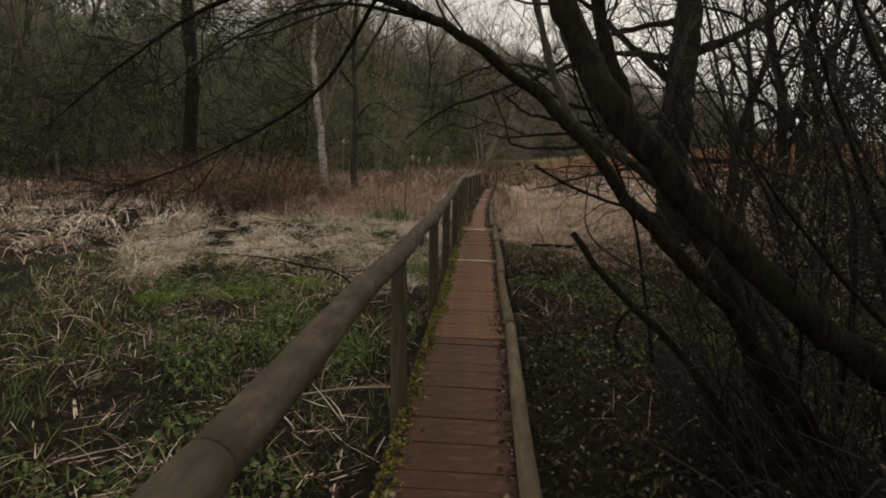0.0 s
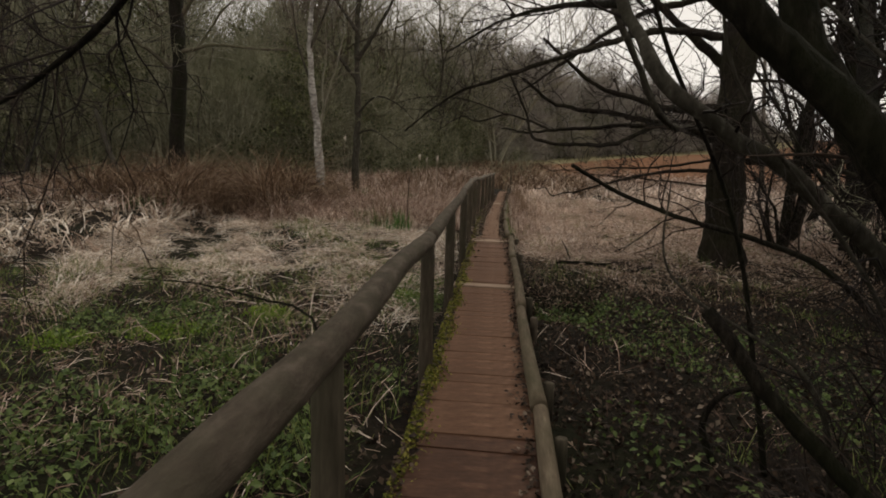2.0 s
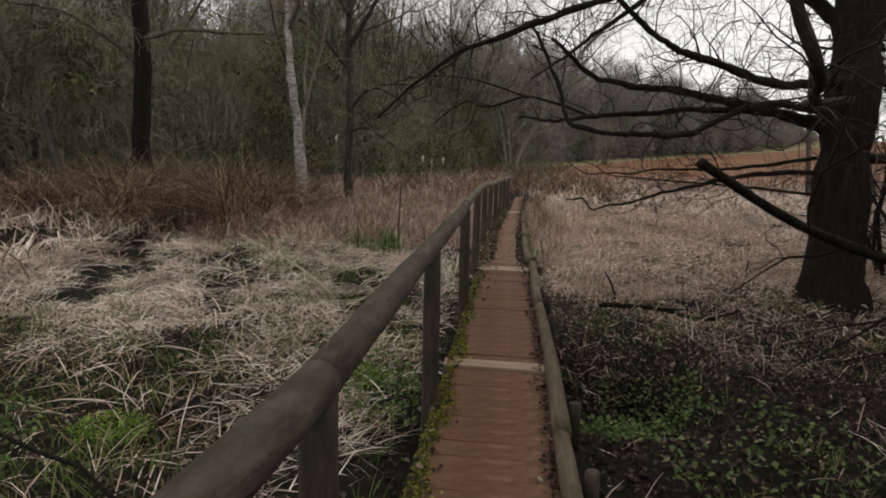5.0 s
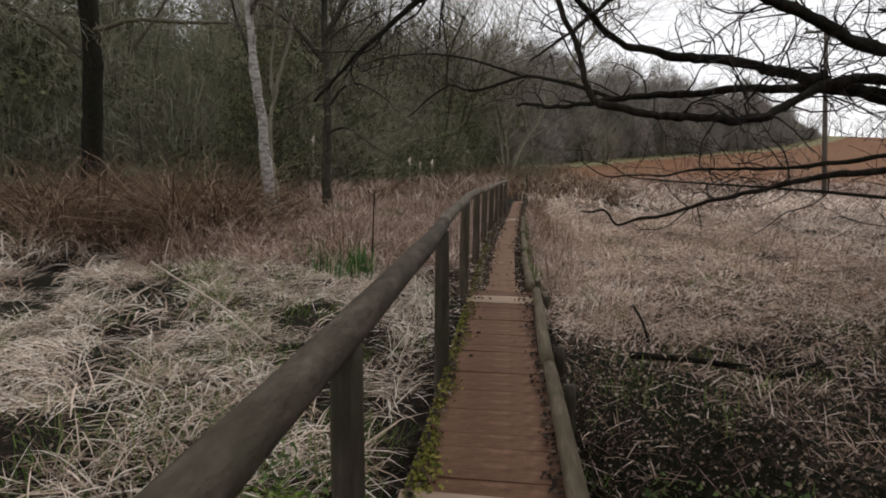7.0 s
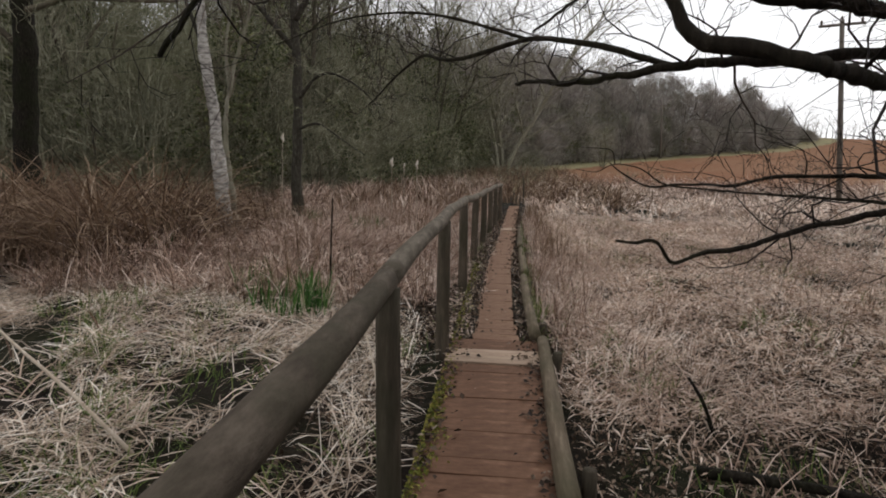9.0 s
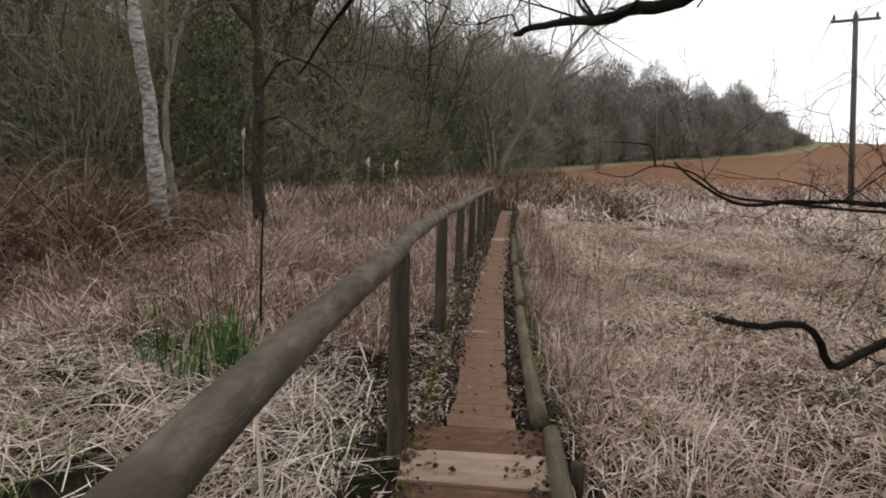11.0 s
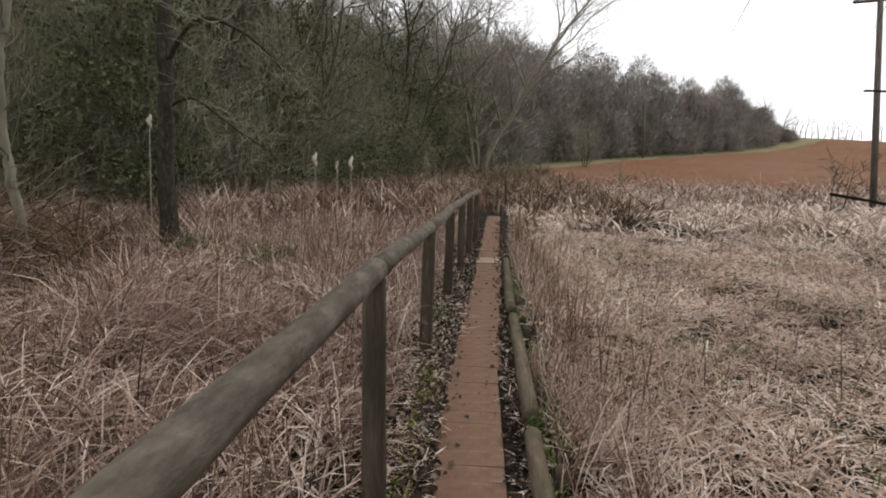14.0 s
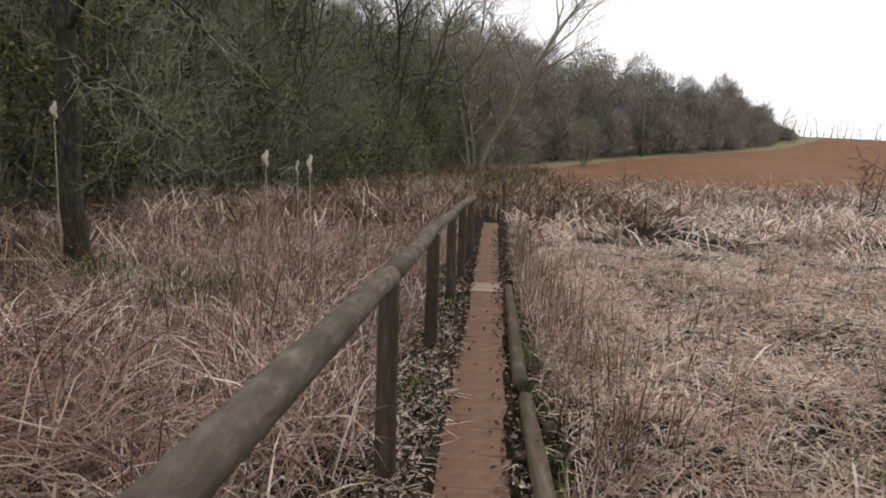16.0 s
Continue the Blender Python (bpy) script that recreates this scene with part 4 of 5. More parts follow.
growth("kerb_reeds", "rust-brown dead reed stems leaning over the kerb log", "reed", M_REED, [
    (*tussocks(240, 12, (0.33, 0.75, 13, 23), 0.05, lambda x, y: x > deck_x(y) + 0.35), (0.15, 0.46), (0.004, 0.009), (0.0, 0.6), (0.5, 2.2)),
    (*tussocks(260, 9, (0.4, 5.0, 13.5, 22), 0.08, right_marsh), (0.12, 0.42), (0.004, 0.009), (0.0, 0.8), (0.5, 2.2)),
])


def rushes(x, y):
    return (ripple(x * 1.4, y * 1.4 + 2) > -0.3) & (np.abs(x - deck_x(y) + 0.05) > 0.62)


growth("broad_reed_leaves", "broad pale dead reedmace leaves, bent and curled", "reed", M_SEDGE, [
    (*tussocks(620, 7, (-3.6, -0.6, 13.4, 24), 0.12, rushes), (0.2, 0.6), (0.008, 0.018), (0.1, 1.1), (1.2, 2.7)),
    (*tussocks(620, 7, (0.6, 5.0, 12.5, 24), 0.14, rushes), (0.12, 0.4), (0.01, 0.02), (0.4, 1.4), (1.3, 2.5)),
    (*tussocks(170, 7, (-4.5, -0.6, 7.8, 13.4), 0.14, rushes), (0.2, 0.5), (0.006, 0.012), (0.5, 1.4), (1.4, 2.4)),
])


growth("dead_stalks", "thin upright red-brown dead stalks among the reeds", "reed", M_BRACKEN, [
    (*tussocks(520, 7, (-5, -0.6, 13.4, 25), 0.12, rushes), (0.3, 0.9), (0.004, 0.009), (0.0, 0.35), (0.1, 0.9)),
    (*tussocks(200, 7, (0.6, 6, 12.5, 26), 0.12, rushes), (0.2, 0.5), (0.004, 0.008), (0.0, 0.4), (0.1, 1.0)),
    (*tussocks(60, 8, (0.45, 0.9, 14, 24), 0.06, right_marsh), (0.3, 0.7), (0.004, 0.009), (0.0, 0.3), (0.1, 0.8)),
])


def reed_clump(x, y):
    return (y > 14.2 + 0.12 * np.abs(x + 4)) & (x < -0.9)


growth("tall_reed_clump", "tall drooping clump of rust-brown dead reed leaves", "reed", M_REED, [
    (*tussocks(460, 16, (-5.2, -1.0, 14.4, 17.4), 0.11, reed_clump), (0.4, 0.95), (0.005, 0.012), (0.0, 0.6), (1.4, 3.0)),
])


def brake_right(x, y):
    return (rng.random(len(x)) < smooth((y - 20) / 9) * (0.2 + 0.55 * (np.sin(x * 0.6 + y * 0.35) > 0)))


growth("dead_bracken", "rusty red-brown dead bracken and bramble thicket", "bracken", M_BRACKEN, [
    (*tussocks(620, 16, (-10.5, -4.6, 14.5, 19.5), 0.15, reed_clump), (0.8, 2.0), (0.008, 0.022), (0.0, 0.6), (1.1, 2.9)),
    (*tussocks(800, 12, (-6, 4.5, 26, 54), 0.2, lambda x, y: off_deck(x, y, 0.5)), (0.4, 1.0), (0.02, 0.04), (0.0, 0.6), (0.8, 2.0)),
])


growth("marsh_bramble", "mauve-brown dead stems along the far side of the marsh", "bracken", M_REED, [
    (*tussocks(700, 12, (2, 40, 33, 45), 0.5, lambda x, y: x > 1), (0.4, 1.3), (0.015, 0.035), (0.0, 1.0), (1.0, 2.8)),
    (*tussocks(1250, 12, (1, 36, 19, 45), 0.25, brake_right), (0.35, 1.0), (0.012, 0.03), (0.0, 1.0), (1.0, 2.7)),
])


def left_green(x, y):
    d = np.minimum(np.hypot((x + 3.1) / 1.1, (y - 7.0) / 0.8), np.hypot((x + 1.6) / 1.0, (y - 5.2) / 1.1))
    return (x < -0.5) & (y < 9.5) & ((rng.random(len(x)) < 0.8) | (d < 1.0))


growth("marsh_grass", "sparse young green grass and moss among leaf litter", "grass", M_GREEN, [
    (*tussocks(2600, 9, (-6, -0.45, 0.8, 9.5), 0.08, left_green), (0.05, 0.19), (0.004, 0.008), (0.0, 0.6), (0.5, 1.6)),
    (*tussocks(1300, 9, (0.45, 4.5, 3, 10.5), 0.07, lambda x, y: off_deck(x, y) & (ripple(x * 1.3 + 2, y * 1.3) > 0.15)), (0.05, 0.14), (0.004, 0.007), (0.0, 0.6), (0.5, 1.6)),
    (*tussocks(1100, 8, (0.45, 5, 9.5, 22), 0.07, lambda x, y: off_deck(x, y) & (ripple(x * 1.7 + 4, y * 1.2) > 0.25)), (0.08, 0.24), (0.004, 0.007), (0.0, 0.5), (0.4, 1.4)),
    (*tussocks(800, 8, (-4.5, -0.5, 8.5, 13.2), 0.08, lambda x, y: off_deck(x, y, 0.5) & (ripple(x * 1.1, y * 1.5 + 1) > 0.0)), (0.08, 0.26), (0.004, 0.007), (0.0, 0.8), (0.5, 1.7)),
    (*tussocks(150, 9, (0.16, 0.42, 12.5, 21), 0.04, lambda x, y: x > deck_x(y) + 0.18), (0.06, 0.2), (0.004, 0.008), (0.0, 0.5), (0.4, 1.4)),
])
growth("dry_grass", "thin scattered dead grass stalks over the leaf litter", "grass", M_REED, [
    (*tussocks(520, 6, (-6, -0.45, 0.5, 9), 0.1, off_deck), (0.12, 0.38), (0.004, 0.008), (0.1, 1.2), (1.0, 2.2)),
    (*tussocks(70, 6, (0.45, 5, 3.5, 9.5), 0.1, off_deck), (0.1, 0.35), (0.004, 0.008), (0.2, 1.3), (1.0, 2.2)),
    (*tussocks(420, 7, (0.45, 6, 9.2, 14), 0.1, off_deck), (0.1, 0.35), (0.004, 0.008), (0.2, 1.3), (1.0, 2.2)),
])


def iris_spots(x, y):
    d = np.full(len(x), 9.0)
    for cx, cy, r in ((-2.05, 13.35, 0.38), (-1.8, 13.1, 0.25), (-2.7, 14.0, 0.25), (-4.75, 15.5, 0.4), (-8.1, 15.4, 0.8), (-6.7, 17.2, 0.5), (-2.7, 19.4, 0.4), (-3.9, 19.8, 0.4)):
        d = np.minimum(d, np.hypot(x - cx, y - cy) / r)
    return d < 1


growth("iris_clumps", "fresh green flag iris leaves in wet hollows", "plant", M_IRIS, [
    (*tussocks(4300, 7, (-11, -1.2, 12.4, 20.2), 0.06, iris_spots), (0.14, 0.46), (0.01, 0.02), (0.0, 0.3), (0.2, 1.1)),
])


def leaves(pos, size, flat, slim=1.0):
    """Small folded leaves: four corners each, turned at random."""
    n = len(pos)
    a = rng.uniform(0, 2 * np.pi, n)
    tilt = rng.normal(0, flat, n)
    d = np.stack([np.cos(a) * np.cos(tilt), np.sin(a) * np.cos(tilt), np.sin(tilt)], -1)
    e = np.cross(d, rng.normal(0, flat, (n, 3)) + np.array((0, 0, 1.0)))
    e /= np.linalg.norm(e, axis=1)[:, None] + 1e-9
    L, W = size[:, None] / 2, size[:, None] * rng.uniform(0.25, 0.4, (n, 1)) * slim
    up = np.zeros((n, 3))
    up[:, 2] = size * 0.12
    v = np.stack([pos - d * L, pos + e * W + up, pos + d * L, pos - e * W + up], 1)
    f = np.array([(0, 1, 2), (0, 2, 3)])
    return v.reshape(-1, 3), (np.arange(n)[:, None, None] * 4 + f).reshape(-1, 3)


def scatter(n, box, keep):
    x, y = rng.uniform(box[0], box[1], n), rng.uniform(box[2], box[3], n)
    ok = keep(x, y)
    return x[ok], y[ok]


s = Soup()
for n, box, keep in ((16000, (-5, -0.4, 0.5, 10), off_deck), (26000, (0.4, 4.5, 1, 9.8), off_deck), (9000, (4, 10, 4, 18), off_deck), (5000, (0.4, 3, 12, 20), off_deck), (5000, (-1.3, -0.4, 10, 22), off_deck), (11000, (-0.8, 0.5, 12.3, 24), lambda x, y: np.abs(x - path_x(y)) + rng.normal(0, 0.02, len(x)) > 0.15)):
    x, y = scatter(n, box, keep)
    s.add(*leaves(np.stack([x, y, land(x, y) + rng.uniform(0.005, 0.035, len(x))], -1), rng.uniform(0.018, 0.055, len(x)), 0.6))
y = rng.uniform(1, 26, 5200)
side = np.where(rng.random(len(y)) < 0.55, -1, 1)
far_in = np.abs(rng.normal(0, 0.05 + 0.07 * smooth((y - 9) / 5)))
x = np.where(side < 0, deck_x(y) - 0.37 + far_in, deck_x(y) + 0.29 - far_in * 0.8)
s.add(*leaves(np.stack([x, y, rng.uniform(0.006, 0.03, len(x))], -1), rng.uniform(0.018, 0.05, len(x)), 0.4))
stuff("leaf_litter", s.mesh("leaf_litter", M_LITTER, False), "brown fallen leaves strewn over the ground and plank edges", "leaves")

s = Soup()
x, y = scatter(800, (0.4, 3.5, 1.5, 9.0), off_deck)
s.add(*leaves(np.stack([x, y, land(x, y) + rng.uniform(0.01, 0.04, len(x))], -1), rng.uniform(0.015, 0.04, len(x)), 0.8))
x, y = scatter(52000, (0.4, 6, 8.6, 14.0), lambda x, y: off_deck(x, y) & (y > 9.2 + rng.normal(0, 0.4, len(x))))
s.add(*leaves(np.stack([x, y, land(x, y) + rng.uniform(0.005, 0.04, len(x))], -1), rng.uniform(0.012, 0.034, len(x)), 0.8))
x, y = scatter(12000, (-1.2, 0.5, 12.3, 24), lambda x, y: np.abs(x - path_x(y)) + rng.normal(0, 0.025, len(x)) > 0.15)
s.add(*leaves(np.stack([x, y, land(x, y) + rng.uniform(0.005, 0.04, len(x))], -1), rng.uniform(0.012, 0.036, len(x)), 0.5))
chips = Soup()
x, y = scatter(38000, (0.45, 6.5, 9.6, 22), lambda x, y: off_deck(x, y) & (y > 11.3 + rng.normal(0, 0.8, len(x))) & (ripple(x * 1.9 + 1, y * 1.9) > -0.35))
chips.add(*leaves(np.stack([x, y, land(x, y) + rng.uniform(0.01, 0.14, len(x))], -1), rng.uniform(0.03, 0.11, len(x)), 0.45, 0.19))
stuff("broken_sedge", chips.mesh("broken_sedge", M_SEDGE, False), "short broken pieces of pale dead sedge", "sedge")
stuff("dry_leaf_litter", s.mesh("dry_leaf_litter", M_LITTERPALE, False), "pale dry oak leaves strewn over the open ground", "leaves")
s = Soup()
for cx, cy, r in ((-2.8, 6.65, 0.34), (-3.5, 6.2, 0.25), (-2.2, 7.4, 0.2), (-1.0, 8.5, 0.2)):
    a, q = rng.uniform(0, 6.28, 800), np.sqrt(rng.random(800)) * r * rng.uniform(0.6, 1.1, 800)
    x, y = cx + q * np.cos(a) * 1.2, cy + q * np.sin(a)
    s.add(*leaves(np.stack([x, y, land(x, y) + rng.uniform(0.01, 0.07, len(x))], -1), rng.uniform(0.015, 0.035, len(x)), 0.6))
stuff("moss_cushions", s.mesh("moss_cushions", M_CUSHION, False), "bright yellow-green moss cushions in the wet litter", "moss")
s = Soup()
for n, box, cx, cy, r in ((6000, (-2.9, -0.5, 3.2, 6.6), -1.7, 5.0, 1.2), (2500, (-4, -2.2, 5.8, 8), -3.1, 6.9, 0.8), (3000, (-2.6, -0.5, 1.0, 3.4), -1.4, 2.3, 1.2), (2200, (-1.6, -0.5, 7.0, 9.6), -0.9, 8.2, 0.8), (2500, (0.5, 1.4, 7.4, 9.8), 0.9, 8.6, 0.8), (2800, (0.8, 3, 4.6, 8.4), 1.6, 7.3, 1.0), (2400, (1.2, 4, 4.0, 7.5), 2.6, 5.8, 1.1), (700, (0.5, 1.6, 3.5, 6.5), 1.0, 5.0, 0.6)):
    x, y = scatter(n, box, lambda x, y: np.hypot(x - cx, y - cy) < r * (0.75 + 0.35 * np.sin(x * 5 + y * 3)))
    s.add(*leaves(np.stack([x, y, land(x, y) + rng.uniform(0.02, 0.16, len(x))], -1), rng.uniform(0.025, 0.055, len(x)), 0.5))
stuff("nettle_patch", s.mesh("nettle_patch", M_HERB, False), "low green nettles and ground ivy", "plant")

# moss along the plank edge
y = np.r_[rng.uniform(1, 11.5, 6500), rng.uniform(4.6, 9, 5200), rng.uniform(11, 16, 900)]
x = deck_x(y) - 0.365 + np.abs(rng.normal(0, 0.05, len(y))) * (0.6 + 0.5 * np.sin(y * 3.1) ** 2)
v, f = leaves(np.stack([x, y, rng.uniform(0.002, 0.022, len(x))], -1), rng.uniform(0.012, 0.028, len(x)), 0.8)
s = Soup()
s.add(v, f)
stuff("moss_edge", s.mesh("moss_edge", M_MOSS, False), "yellow-green moss along the plank edge", "moss")

# understorey of the wood: dark evergreens and thin stems
s = Soup()
for k in range(255):
    y = rng.uniform(17, 95) if k < 130 else rng.uniform(17, 56)
    x = float(wood_edge(y)) - rng.random() ** (1.6 if k < 130 else 0.8) * (13 if k < 130 else 20) + 0.6
    c = np.array((x, y, float(land(x, y))))
    hgt, wid = (rng.uniform(1.6, 7.0), rng.uniform(0.8, 2.0)) if k < 130 else (rng.uniform(4.0, 10.0), rng.uniform(0.9, 1.7))
    for _k in range(10):
        q = c + np.array((rng.normal(0, wid * 0.5), rng.normal(0, wid * 0.5), rng.uniform(0.1, 1) * hgt))
        p = q + rng.normal(0, 1, (80, 3)) * np.array((0.42, 0.42, 0.3)) * wid * 0.6
        s.add(*leaves(p, rng.uniform(0.06, 0.15, 80) * (1 if k < 130 else 1.35), 0.8))
stuff("evergreen_understorey", s.mesh("evergreen_understorey", M_IVY, False), "dark ivy and holly filling the wood edge", "shrub")
y = rng.uniform(14, 60, 9000)
x = wood_edge(y) - rng.random(9000) ** 1.4 * 20
growth("wood_saplings", "thin bare saplings crowding the wood", "sapling", M_WOODTWIG, [
    (np.stack([x, y, land(x, y) - 0.05], -1), rng.uniform(0, 6.28, 9000), (0.7, 2.6), (0.012, 0.032), (0.0, 0.5), (0.2, 1.3)),
])


def thicket(name, label, material, n, ys, deep, tall, stem_w, twig_n, twig_l, twig_w, top=0.0):
    """Bare rooted poles crowding a wood, each with side twigs along its upper part."""
    y = rng.uniform(*ys, n)
    x = wood_edge(y) - rng.random(n) ** 1.2 * deep - top
    base = np.stack([x, y, land(x, y) - 0.05], -1)
    h = rng.uniform(*tall, n)
    lean = rng.uniform(0.0, 0.5, n)
    head = rng.uniform(0, 6.28, n)
    s = Soup()
    s.add(*blades(base, head, h * 0.8, rng.uniform(*stem_w, n), lean, lean + 0.1))
    k = np.repeat(np.arange(n), twig_n)
    f = rng.uniform(0.15, 0.8, len(k)) * h[k]
    a = lean[k] + 0.05
    p = base[k] + np.stack([np.cos(head[k]) * np.sin(a) * f, np.sin(head[k]) * np.sin(a) * f, np.cos(a) * f], -1)
    m = len(k)
    a0 = rng.uniform(0.1, 1.8, m)
    s.add(*blades(p, rng.uniform(0, 6.28, m), rng.uniform(*twig_l, m), rng.uniform(*twig_w, m), a0, a0 + rng.uniform(-0.5, 0.6, m)))
    return stuff(name, s.mesh(name, material, False), label, "thicket")


def crowns(name, label, material, spots, n, twig_l, twig_w, low=0.1):
    """Domed bare crowns: fine twigs fanning out from a stem inside a rounded outline."""
    s = Soup()
    for x, y, h, r in spots:
        g = float(land(x, y))
        d = rng.normal(0, 1, (n, 3))
        d /= np.linalg.norm(d, axis=1)[:, None]
        k = rng.random(n) ** 0.4
        f = low + (1 - low) * rng.random(n) ** 0.8
        wide = r * np.sqrt(np.clip(1 - (1.55 * f - 0.55) ** 4, 0.02, 1)) / (np.hypot(d[:, 0], d[:, 1]) + 1e-6)
        p = np.stack([x + d[:, 0] * k * wide, y + d[:, 1] * k * wide, g + f * h * rng.uniform(0.9, 1.0, n)], -1)
        L = rng.uniform(*twig_l, n)
        a0 = np.arctan2(np.hypot(d[:, 0], d[:, 1]) * k, 0.25 + 0.5 * f) + rng.normal(0, 0.6, n)
        head = np.arctan2(d[:, 1], d[:, 0]) + rng.normal(0, 0.5, n)
        p[:, 2] = np.maximum(p[:, 2] - L * 0.4, g - 0.05)
        way = np.stack([np.cos(head) * np.sin(a0), np.sin(head) * np.sin(a0), np.cos(a0)], -1)
        side = np.cross(way, rng.normal(0, 1, (n, 3)))
        side *= (rng.uniform(*twig_w, n) / 2 / (np.linalg.norm(side, axis=1) + 1e-9))[:, None]
        s.add(np.stack([p - side, p + side, p + way * L[:, None]], 1).reshape(-1, 3), np.arange(3 * n).reshape(-1, 3))
        m = 3
        s.add(*blades(np.tile((x, y, g - 0.1), (m, 1)), rng.uniform(0, 6.28, m), rng.uniform(0.35, 0.65, m) * h, rng.uniform(0.06, 0.14, m), rng.uniform(0, 0.25, m), rng.uniform(0.05, 0.5, m)))
    return stuff(name, s.mesh(name, material, False), label, "thicket")


spots = []
for y in np.arange(58, 127, 1.3):
    for deep in (0.2, 3.0, 7.0, 12.0, 18.0):
        yy = y + rng.uniform(-0.9, 0.9)
        h = float(np.interp(yy, [58, 75, 86, 94, 103, 107, 113, 124, 127], [11.5, 13.0, 13.5, 12.0, 11.5, 7.5, 10.5, 7.0, 3.5])) * rng.uniform(0.7, 1.1) * (0.4 if deep < 1 else 0.75 if deep < 4 else 1)
        if deep < 8 or yy < 106:
            spots.append((float(wood_edge(yy)) - deep - rng.uniform(0, 2.5), yy, h, rng.uniform(1.4, 2.8)))
crowns("hillside_thicket", "dense grey-brown rounded bare crowns of the far hillside wood", M_FARTWIG, spots, 1150, (0.5, 1.3), (0.04, 0.09))
spots = []
for y in np.arange(18, 58, 0.8):
    for deep in (0.3, 2.6, 6.0):
        yy = y + rng.uniform(-0.5, 0.5)
        spots.append((float(wood_edge(yy)) - deep - rng.uniform(0, 1.8), yy, rng.uniform(3.5, 6.5) if deep < 1 else rng.uniform(6.0, 9.5), rng.uniform(1.0, 2.0)))
crowns("wood_edge_crowns", "olive-brown twiggy bare crowns crowding the wood edge", M_WOODTWIG, spots, 1100, (0.35, 1.1), (0.012, 0.03))
thicket("wood_thicket", "dense olive-brown bare poles and twigs of the near wood", M_WOODTWIG, 2600, (15, 58), 22, (1.5, 6), (0.012, 0.03), 15, (0.4, 1.5), (0.008, 0.018), 1.5)
thicket("upper_thicket", "twiggy bare crowns on the slope behind the wood", M_WOODTWIG, 1900, (24, 60), 12, (3, 7.5), (0.025, 0.05), 14, (0.8, 2.2), (0.016, 0.03), 20)
# brush beneath the willow
n = 950
x, y = np.abs(rng.normal(0, 1.1, n)) + 1.25, rng.normal(3.0, 1.0, n)
ok = (x > 0.8 + 0.2 * (y - 1.2)) & (y > 0.9)
x, y = x[ok], y[ok]
growth("willow_brush", "thin brown suckers and dead stems under the willow", "brush", M_DARKTWIG, [
    (np.stack([x, y, land(x, y) - 0.03], -1), rng.normal(math.pi, 0.8, len(x)), (0.4, 1.6), (0.004, 0.012), (0.0, 1.0), (0.5, 1.9)),
])


# ---- single plants, sticks and poles ----
def bulrush(x, y, top, r=0.02, lean=0.0):
    g = float(land(x, y))
    root = thing("bulrush", pose(x, y, g), "dead bulrush stalk with a burst fluffy seed head", "bulrush", "bulrushes in the reed bed")
    s = Soup()
    hgt = top - g
    s.tube(spline([(0, 0, -0.05), (lean * 0.4, 0, hgt * 0.5), (lean, 0, hgt)], 6), [0.009, 0.008, 0.008, 0.007, 0.006, 0.005], 5)
    part("stalk", s.mesh("stalk", M_DRYWOOD), root)
    s = Soup()
    q = np.linspace(0, 1, 9)
    s.tube([(lean + 0.012 * math.sin(9 * k), 0.01 * math.cos(7 * k), hgt - 0.2 + 0.2 * k) for k in q], r * (0.25 + np.sin(q * math.pi * 0.94) * rng.uniform(0.7, 1.2, 9)), 8, rough=0.25)
    part("seed_head", s.mesh("seed_head", M_FLUFF), root, "pale fluffy seed head")


for args in ((-2.45, 20.7, 1.46, 0.028), (-1.86, 20.4, 1.42, 0.022), (-4.88, 20.6, 1.95, 0.03, 0.05), (-2.3, 21.4, 1.35, 0.011)):
    bulrush(*args)


def stick(name, label, ctrl, r0, r1, mat=M_DRYWOOD, forks=()):
    root = thing(name, pose(0, 0, 0), label, "stick")
    s = Soup()
    s.tube(spline(ctrl, 10), np.linspace(r0, r1, 10), 6, rough=0.08)
    for c in forks:
        s.tube(spline(c, 6), np.linspace(r1 * 1.2, r1 * 0.5, 6), 5)
    part("shaft", s.mesh("shaft", mat), root)


def on(x, y, up=0.02):
    return (x, y, float(land(x, y)) + up)


stick("fallen_stick", "long bleached stick lying on the dead sedge", [on(-1.86, 10.57, 0.06), (-2.2, 10.65, 0.12), (-2.9, 10.97, 0.36), (-3.2, 11.15, 0.44)], 0.012, 0.007)
stick("fallen_stick", "pale forked stick standing in the sedge by the rail", [on(-0.66, 11.04, 0.06), on(-0.76, 11.3, 0.24), on(-0.92, 11.65, 0.42), on(-1.05, 11.95, 0.5)], 0.011, 0.006, forks=[[on(-0.76, 11.3, 0.24), on(-0.76, 11.6, 0.48)]])
stick("fallen_stick", "pale thin stick leaning near the first rail post", [on(-0.55, 4.0, 0.02), on(-0.8, 3.9, 0.05), on(-1.1, 3.55, 0.12)], 0.008, 0.004)
stick("fallen_branch", "dark fallen branch on leaf litter", [on(0.95, 10.7, 0.05), on(1.5, 10.55, 0.1), on(2.0, 10.6, 0.09), on(2.4, 10.8, 0.06)], 0.03, 0.014, M_BARK, [[on(1.5, 10.55, 0.1), on(1.7, 10.35, 0.2)]])
stick("fallen_branch", "short dead stem poking from the litter", [on(1.22, 11.25, 0.0), (1.16, 11.3, 0.04), (1.09, 11.36, 0.16)], 0.013, 0.008, M_BARK)
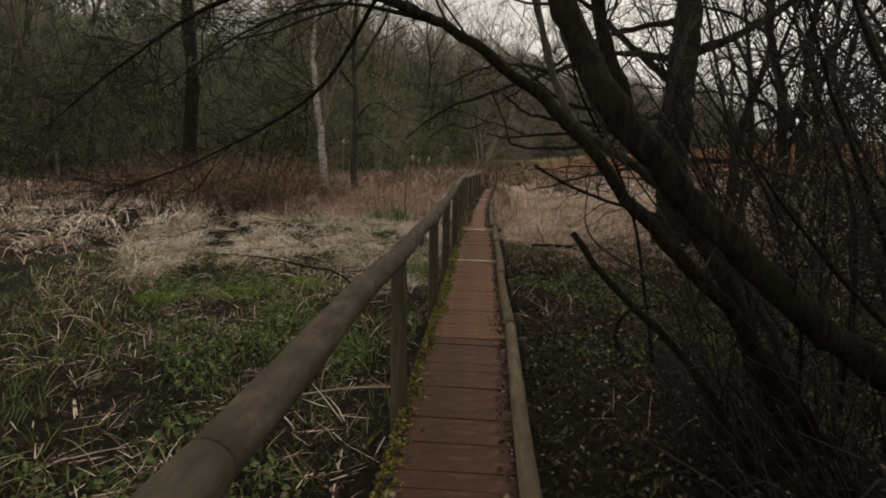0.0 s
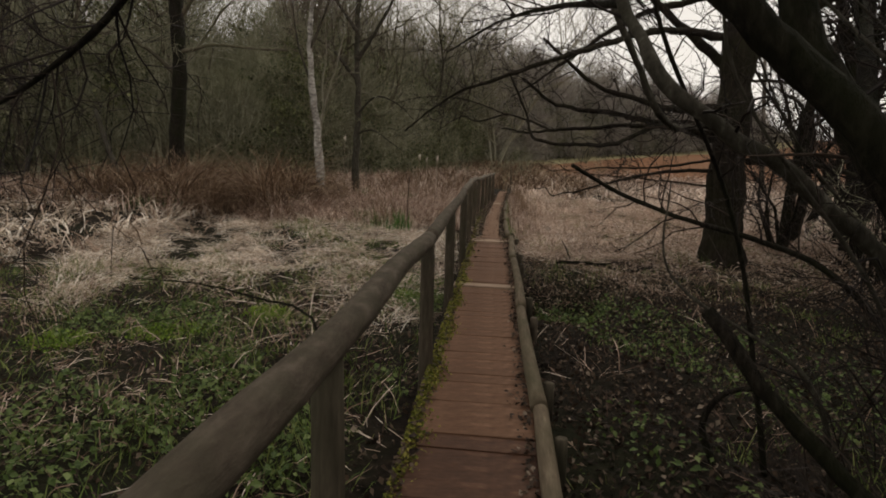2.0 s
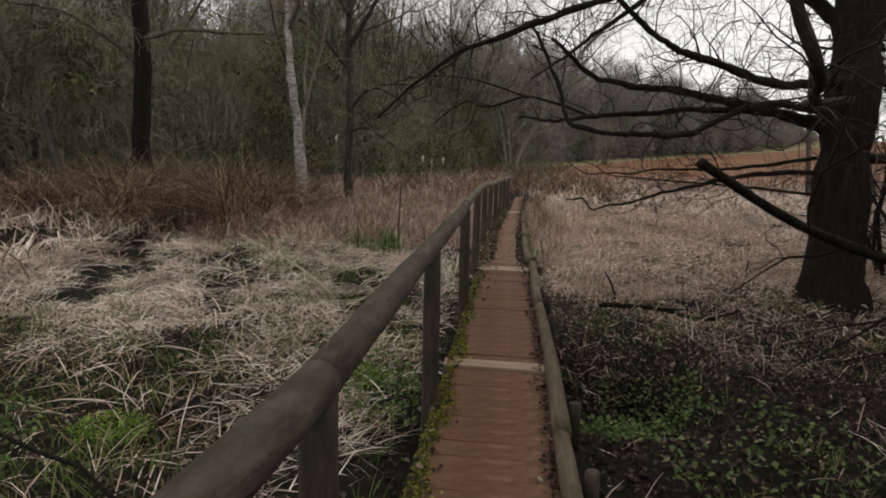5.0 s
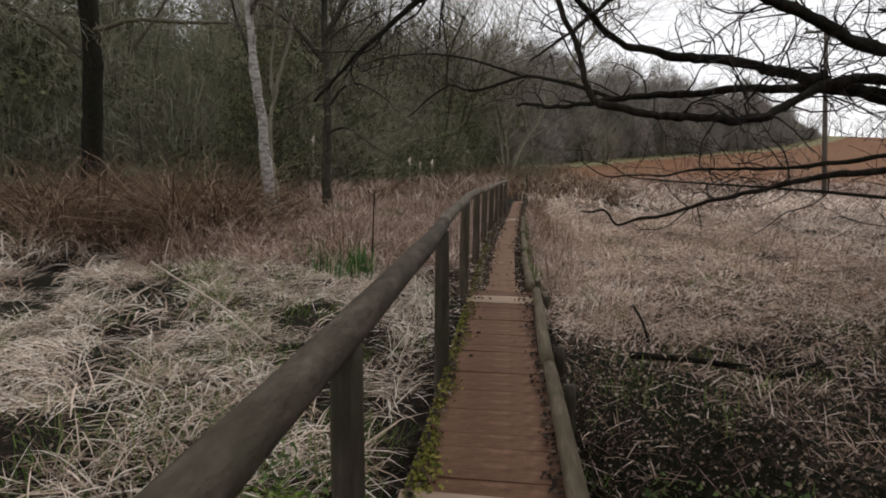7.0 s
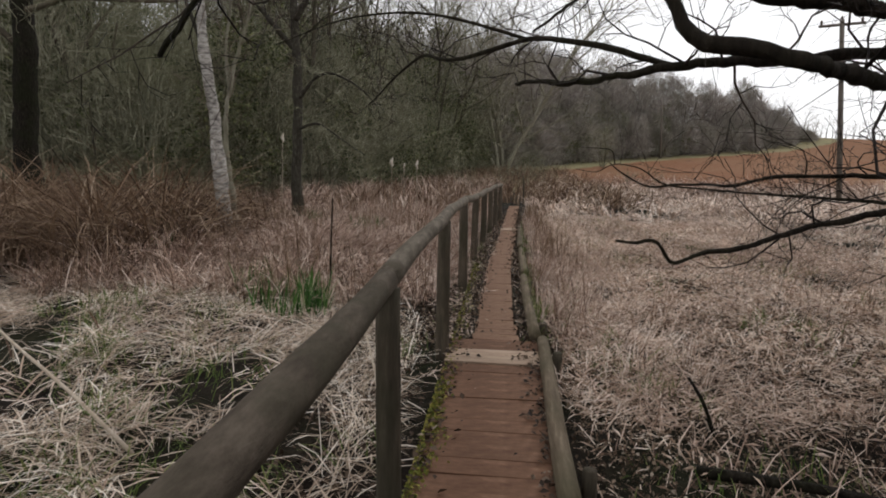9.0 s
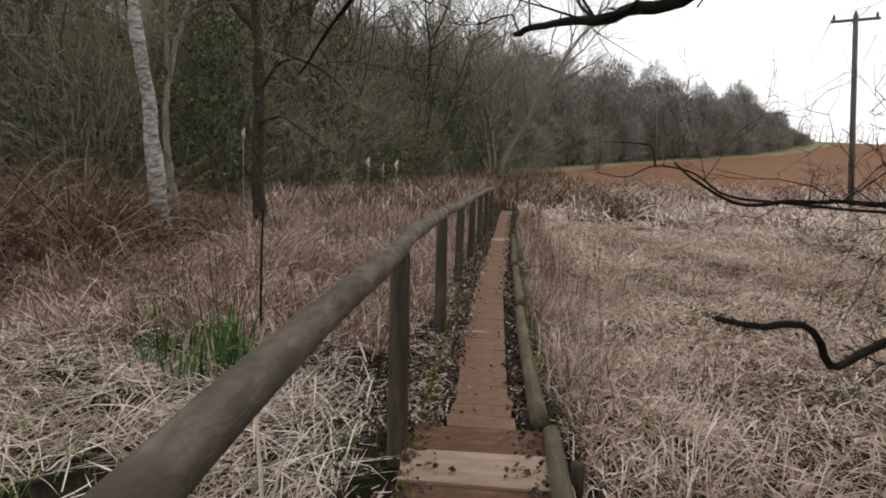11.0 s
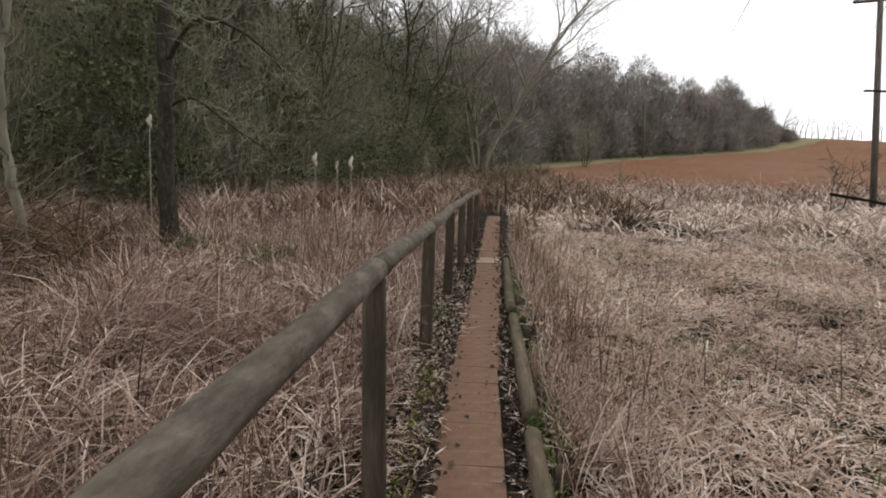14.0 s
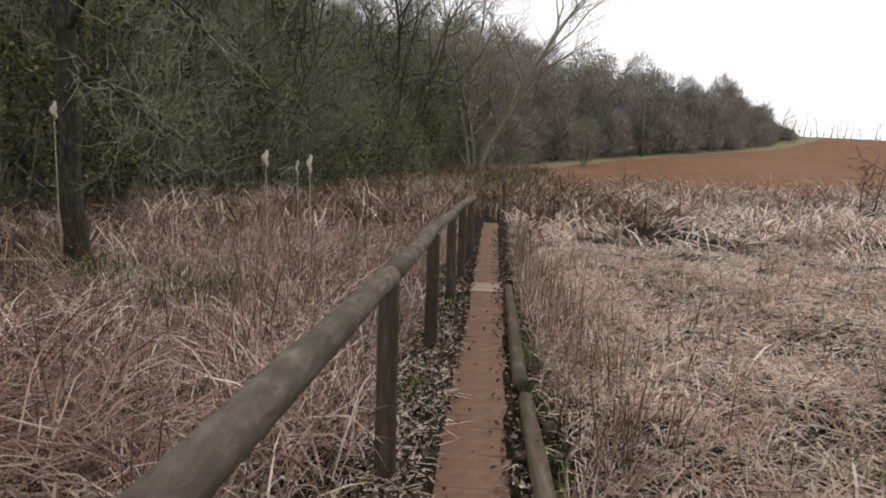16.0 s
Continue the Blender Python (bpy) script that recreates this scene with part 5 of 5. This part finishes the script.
stick("fallen_branch", "thin drooping branch over the moss", [on(-1.3, 6.25, 0.1), on(-1.43, 6.35, 0.28), on(-1.91, 6.5, 0.36), on(-2.5, 6.65, 0.46), on(-3.2, 6.7, 0.48)], 0.012, 0.004, M_BARK, [[on(-1.91, 6.5, 0.36), on(-2.4, 6.2, 0.3), on(-2.9, 6.0, 0.2)]])
stick("crooked_stem", "dark crooked dead stem rising from the litter", [on(1.3, 5.0, -0.02), on(1.22, 5.05, 0.2), on(1.3, 5.0, 0.42), on(1.5, 4.9, 0.5)], 0.024, 0.014, M_BARK)
stick("dead_stem", "tall dark dead stalk in the reeds", [on(-1.78, 13.8, 0), on(-1.77, 13.8, 0.5), on(-1.75, 13.82, 1.05)], 0.012, 0.007, M_BARK)
stick("fence_stake", "thin dark stake beside the path's far end", [on(0.62, 28.2, -0.05), on(0.62, 28.2, 0.5), on(0.6, 28.2, 0.95)], 0.03, 0.026, M_POST)


def utility_pole(x, y, hgt, r, lean):
    g = float(land(x, y))
    root = thing("utility_pole", pose(x, y, g, 0, lean, 0), "grey wooden utility pole with a cross-arm", "utility pole", "utility poles across the field")
    s = Soup()
    s.tube([(0, 0, -0.4), (0, 0, hgt * 0.5), (0, 0, hgt)], [r, r * 0.88, r * 0.75], 10)
    part("pole", s.mesh("pole", M_POLE), root)
    s = Soup()
    s.tube([(-0.85, 0, hgt - 0.2), (0.85, 0, hgt - 0.2)], [0.055, 0.055], 4)
    arm = part("cross_arm", s.mesh("cross_arm", M_POLE, False), root)
    for k in (-0.75, 0.0, 0.75):
        s = Soup()
        s.tube([(k, 0, hgt - 0.15 if k else hgt), (k, 0, hgt - 0.05 if k else hgt + 0.05), (k, 0, hgt + (0.03 if k else 0.13))], [0.04, 0.055, 0.02], 8)
        part("insulator", s.mesh("insulator", M_POLE), arm)


utility_pole(13.45, 33.6, 7.2, 0.11, -5.0)
utility_pole(19.5, 87.0, 6.8, 0.13, -2)

# a thin row of trees on the skyline
sky_kind = make_tree("skyline_tree", dict(BUSHY, kids=(7, 3, 3)), 2.6, 0.07, "tiny bare tree on the skyline", twig=M_FARTWIG, group="row of trees on the skyline")
plant([sky_kind], [(x, 130 + rnd.uniform(-1, 2), rnd.uniform(1.0, 1.7)) for x in np.arange(55, 82, 1.1)], used)
plant(far_kinds, [(50.5, 128, 0.7), (48, 126, 0.75), (52.5, 130, 0.6)], used)

plant(scrub_kinds, [(5.2, 13.2, 0.8), (6.0, 12.0, 0.85), (7.0, 13.4, 1.0), (5.3, 10.4, 0.7)], used)


def path_side(x, y):
    return np.abs(x - path_x(y)) > 0.19


# fallen blades on the strips between path, posts and kerb
growth("fallen_sedge", "fallen dead sedge blades lying beside the trodden path", "sedge", M_SEDGE, [
    (*tussocks(900, 7, (-0.62, -0.2, 12.6, 24), 0.05, path_side), (0.06, 0.2), (0.004, 0.01), (1.35, 1.6), (1.5, 1.7)),
    (*tussocks(150, 6, (0.1, 0.32, 12.6, 23), 0.04, path_side), (0.06, 0.16), (0.005, 0.012), (1.35, 1.6), (1.5, 1.7)),
    (*tussocks(150, 6, (-3.6, -0.5, 1.0, 7.5), 0.12, off_deck), (0.1, 0.3), (0.005, 0.01), (1.2, 1.6), (1.4, 1.8)),
])
growth("path_edge_grass", "small green grass tufts along the trodden path", "grass", M_GREEN, [
    (*tussocks(120, 7, (-0.6, -0.26, 12.6, 22), 0.04, path_side), (0.04, 0.12), (0.004, 0.007), (0.2, 0.8), (0.6, 1.6)),
])
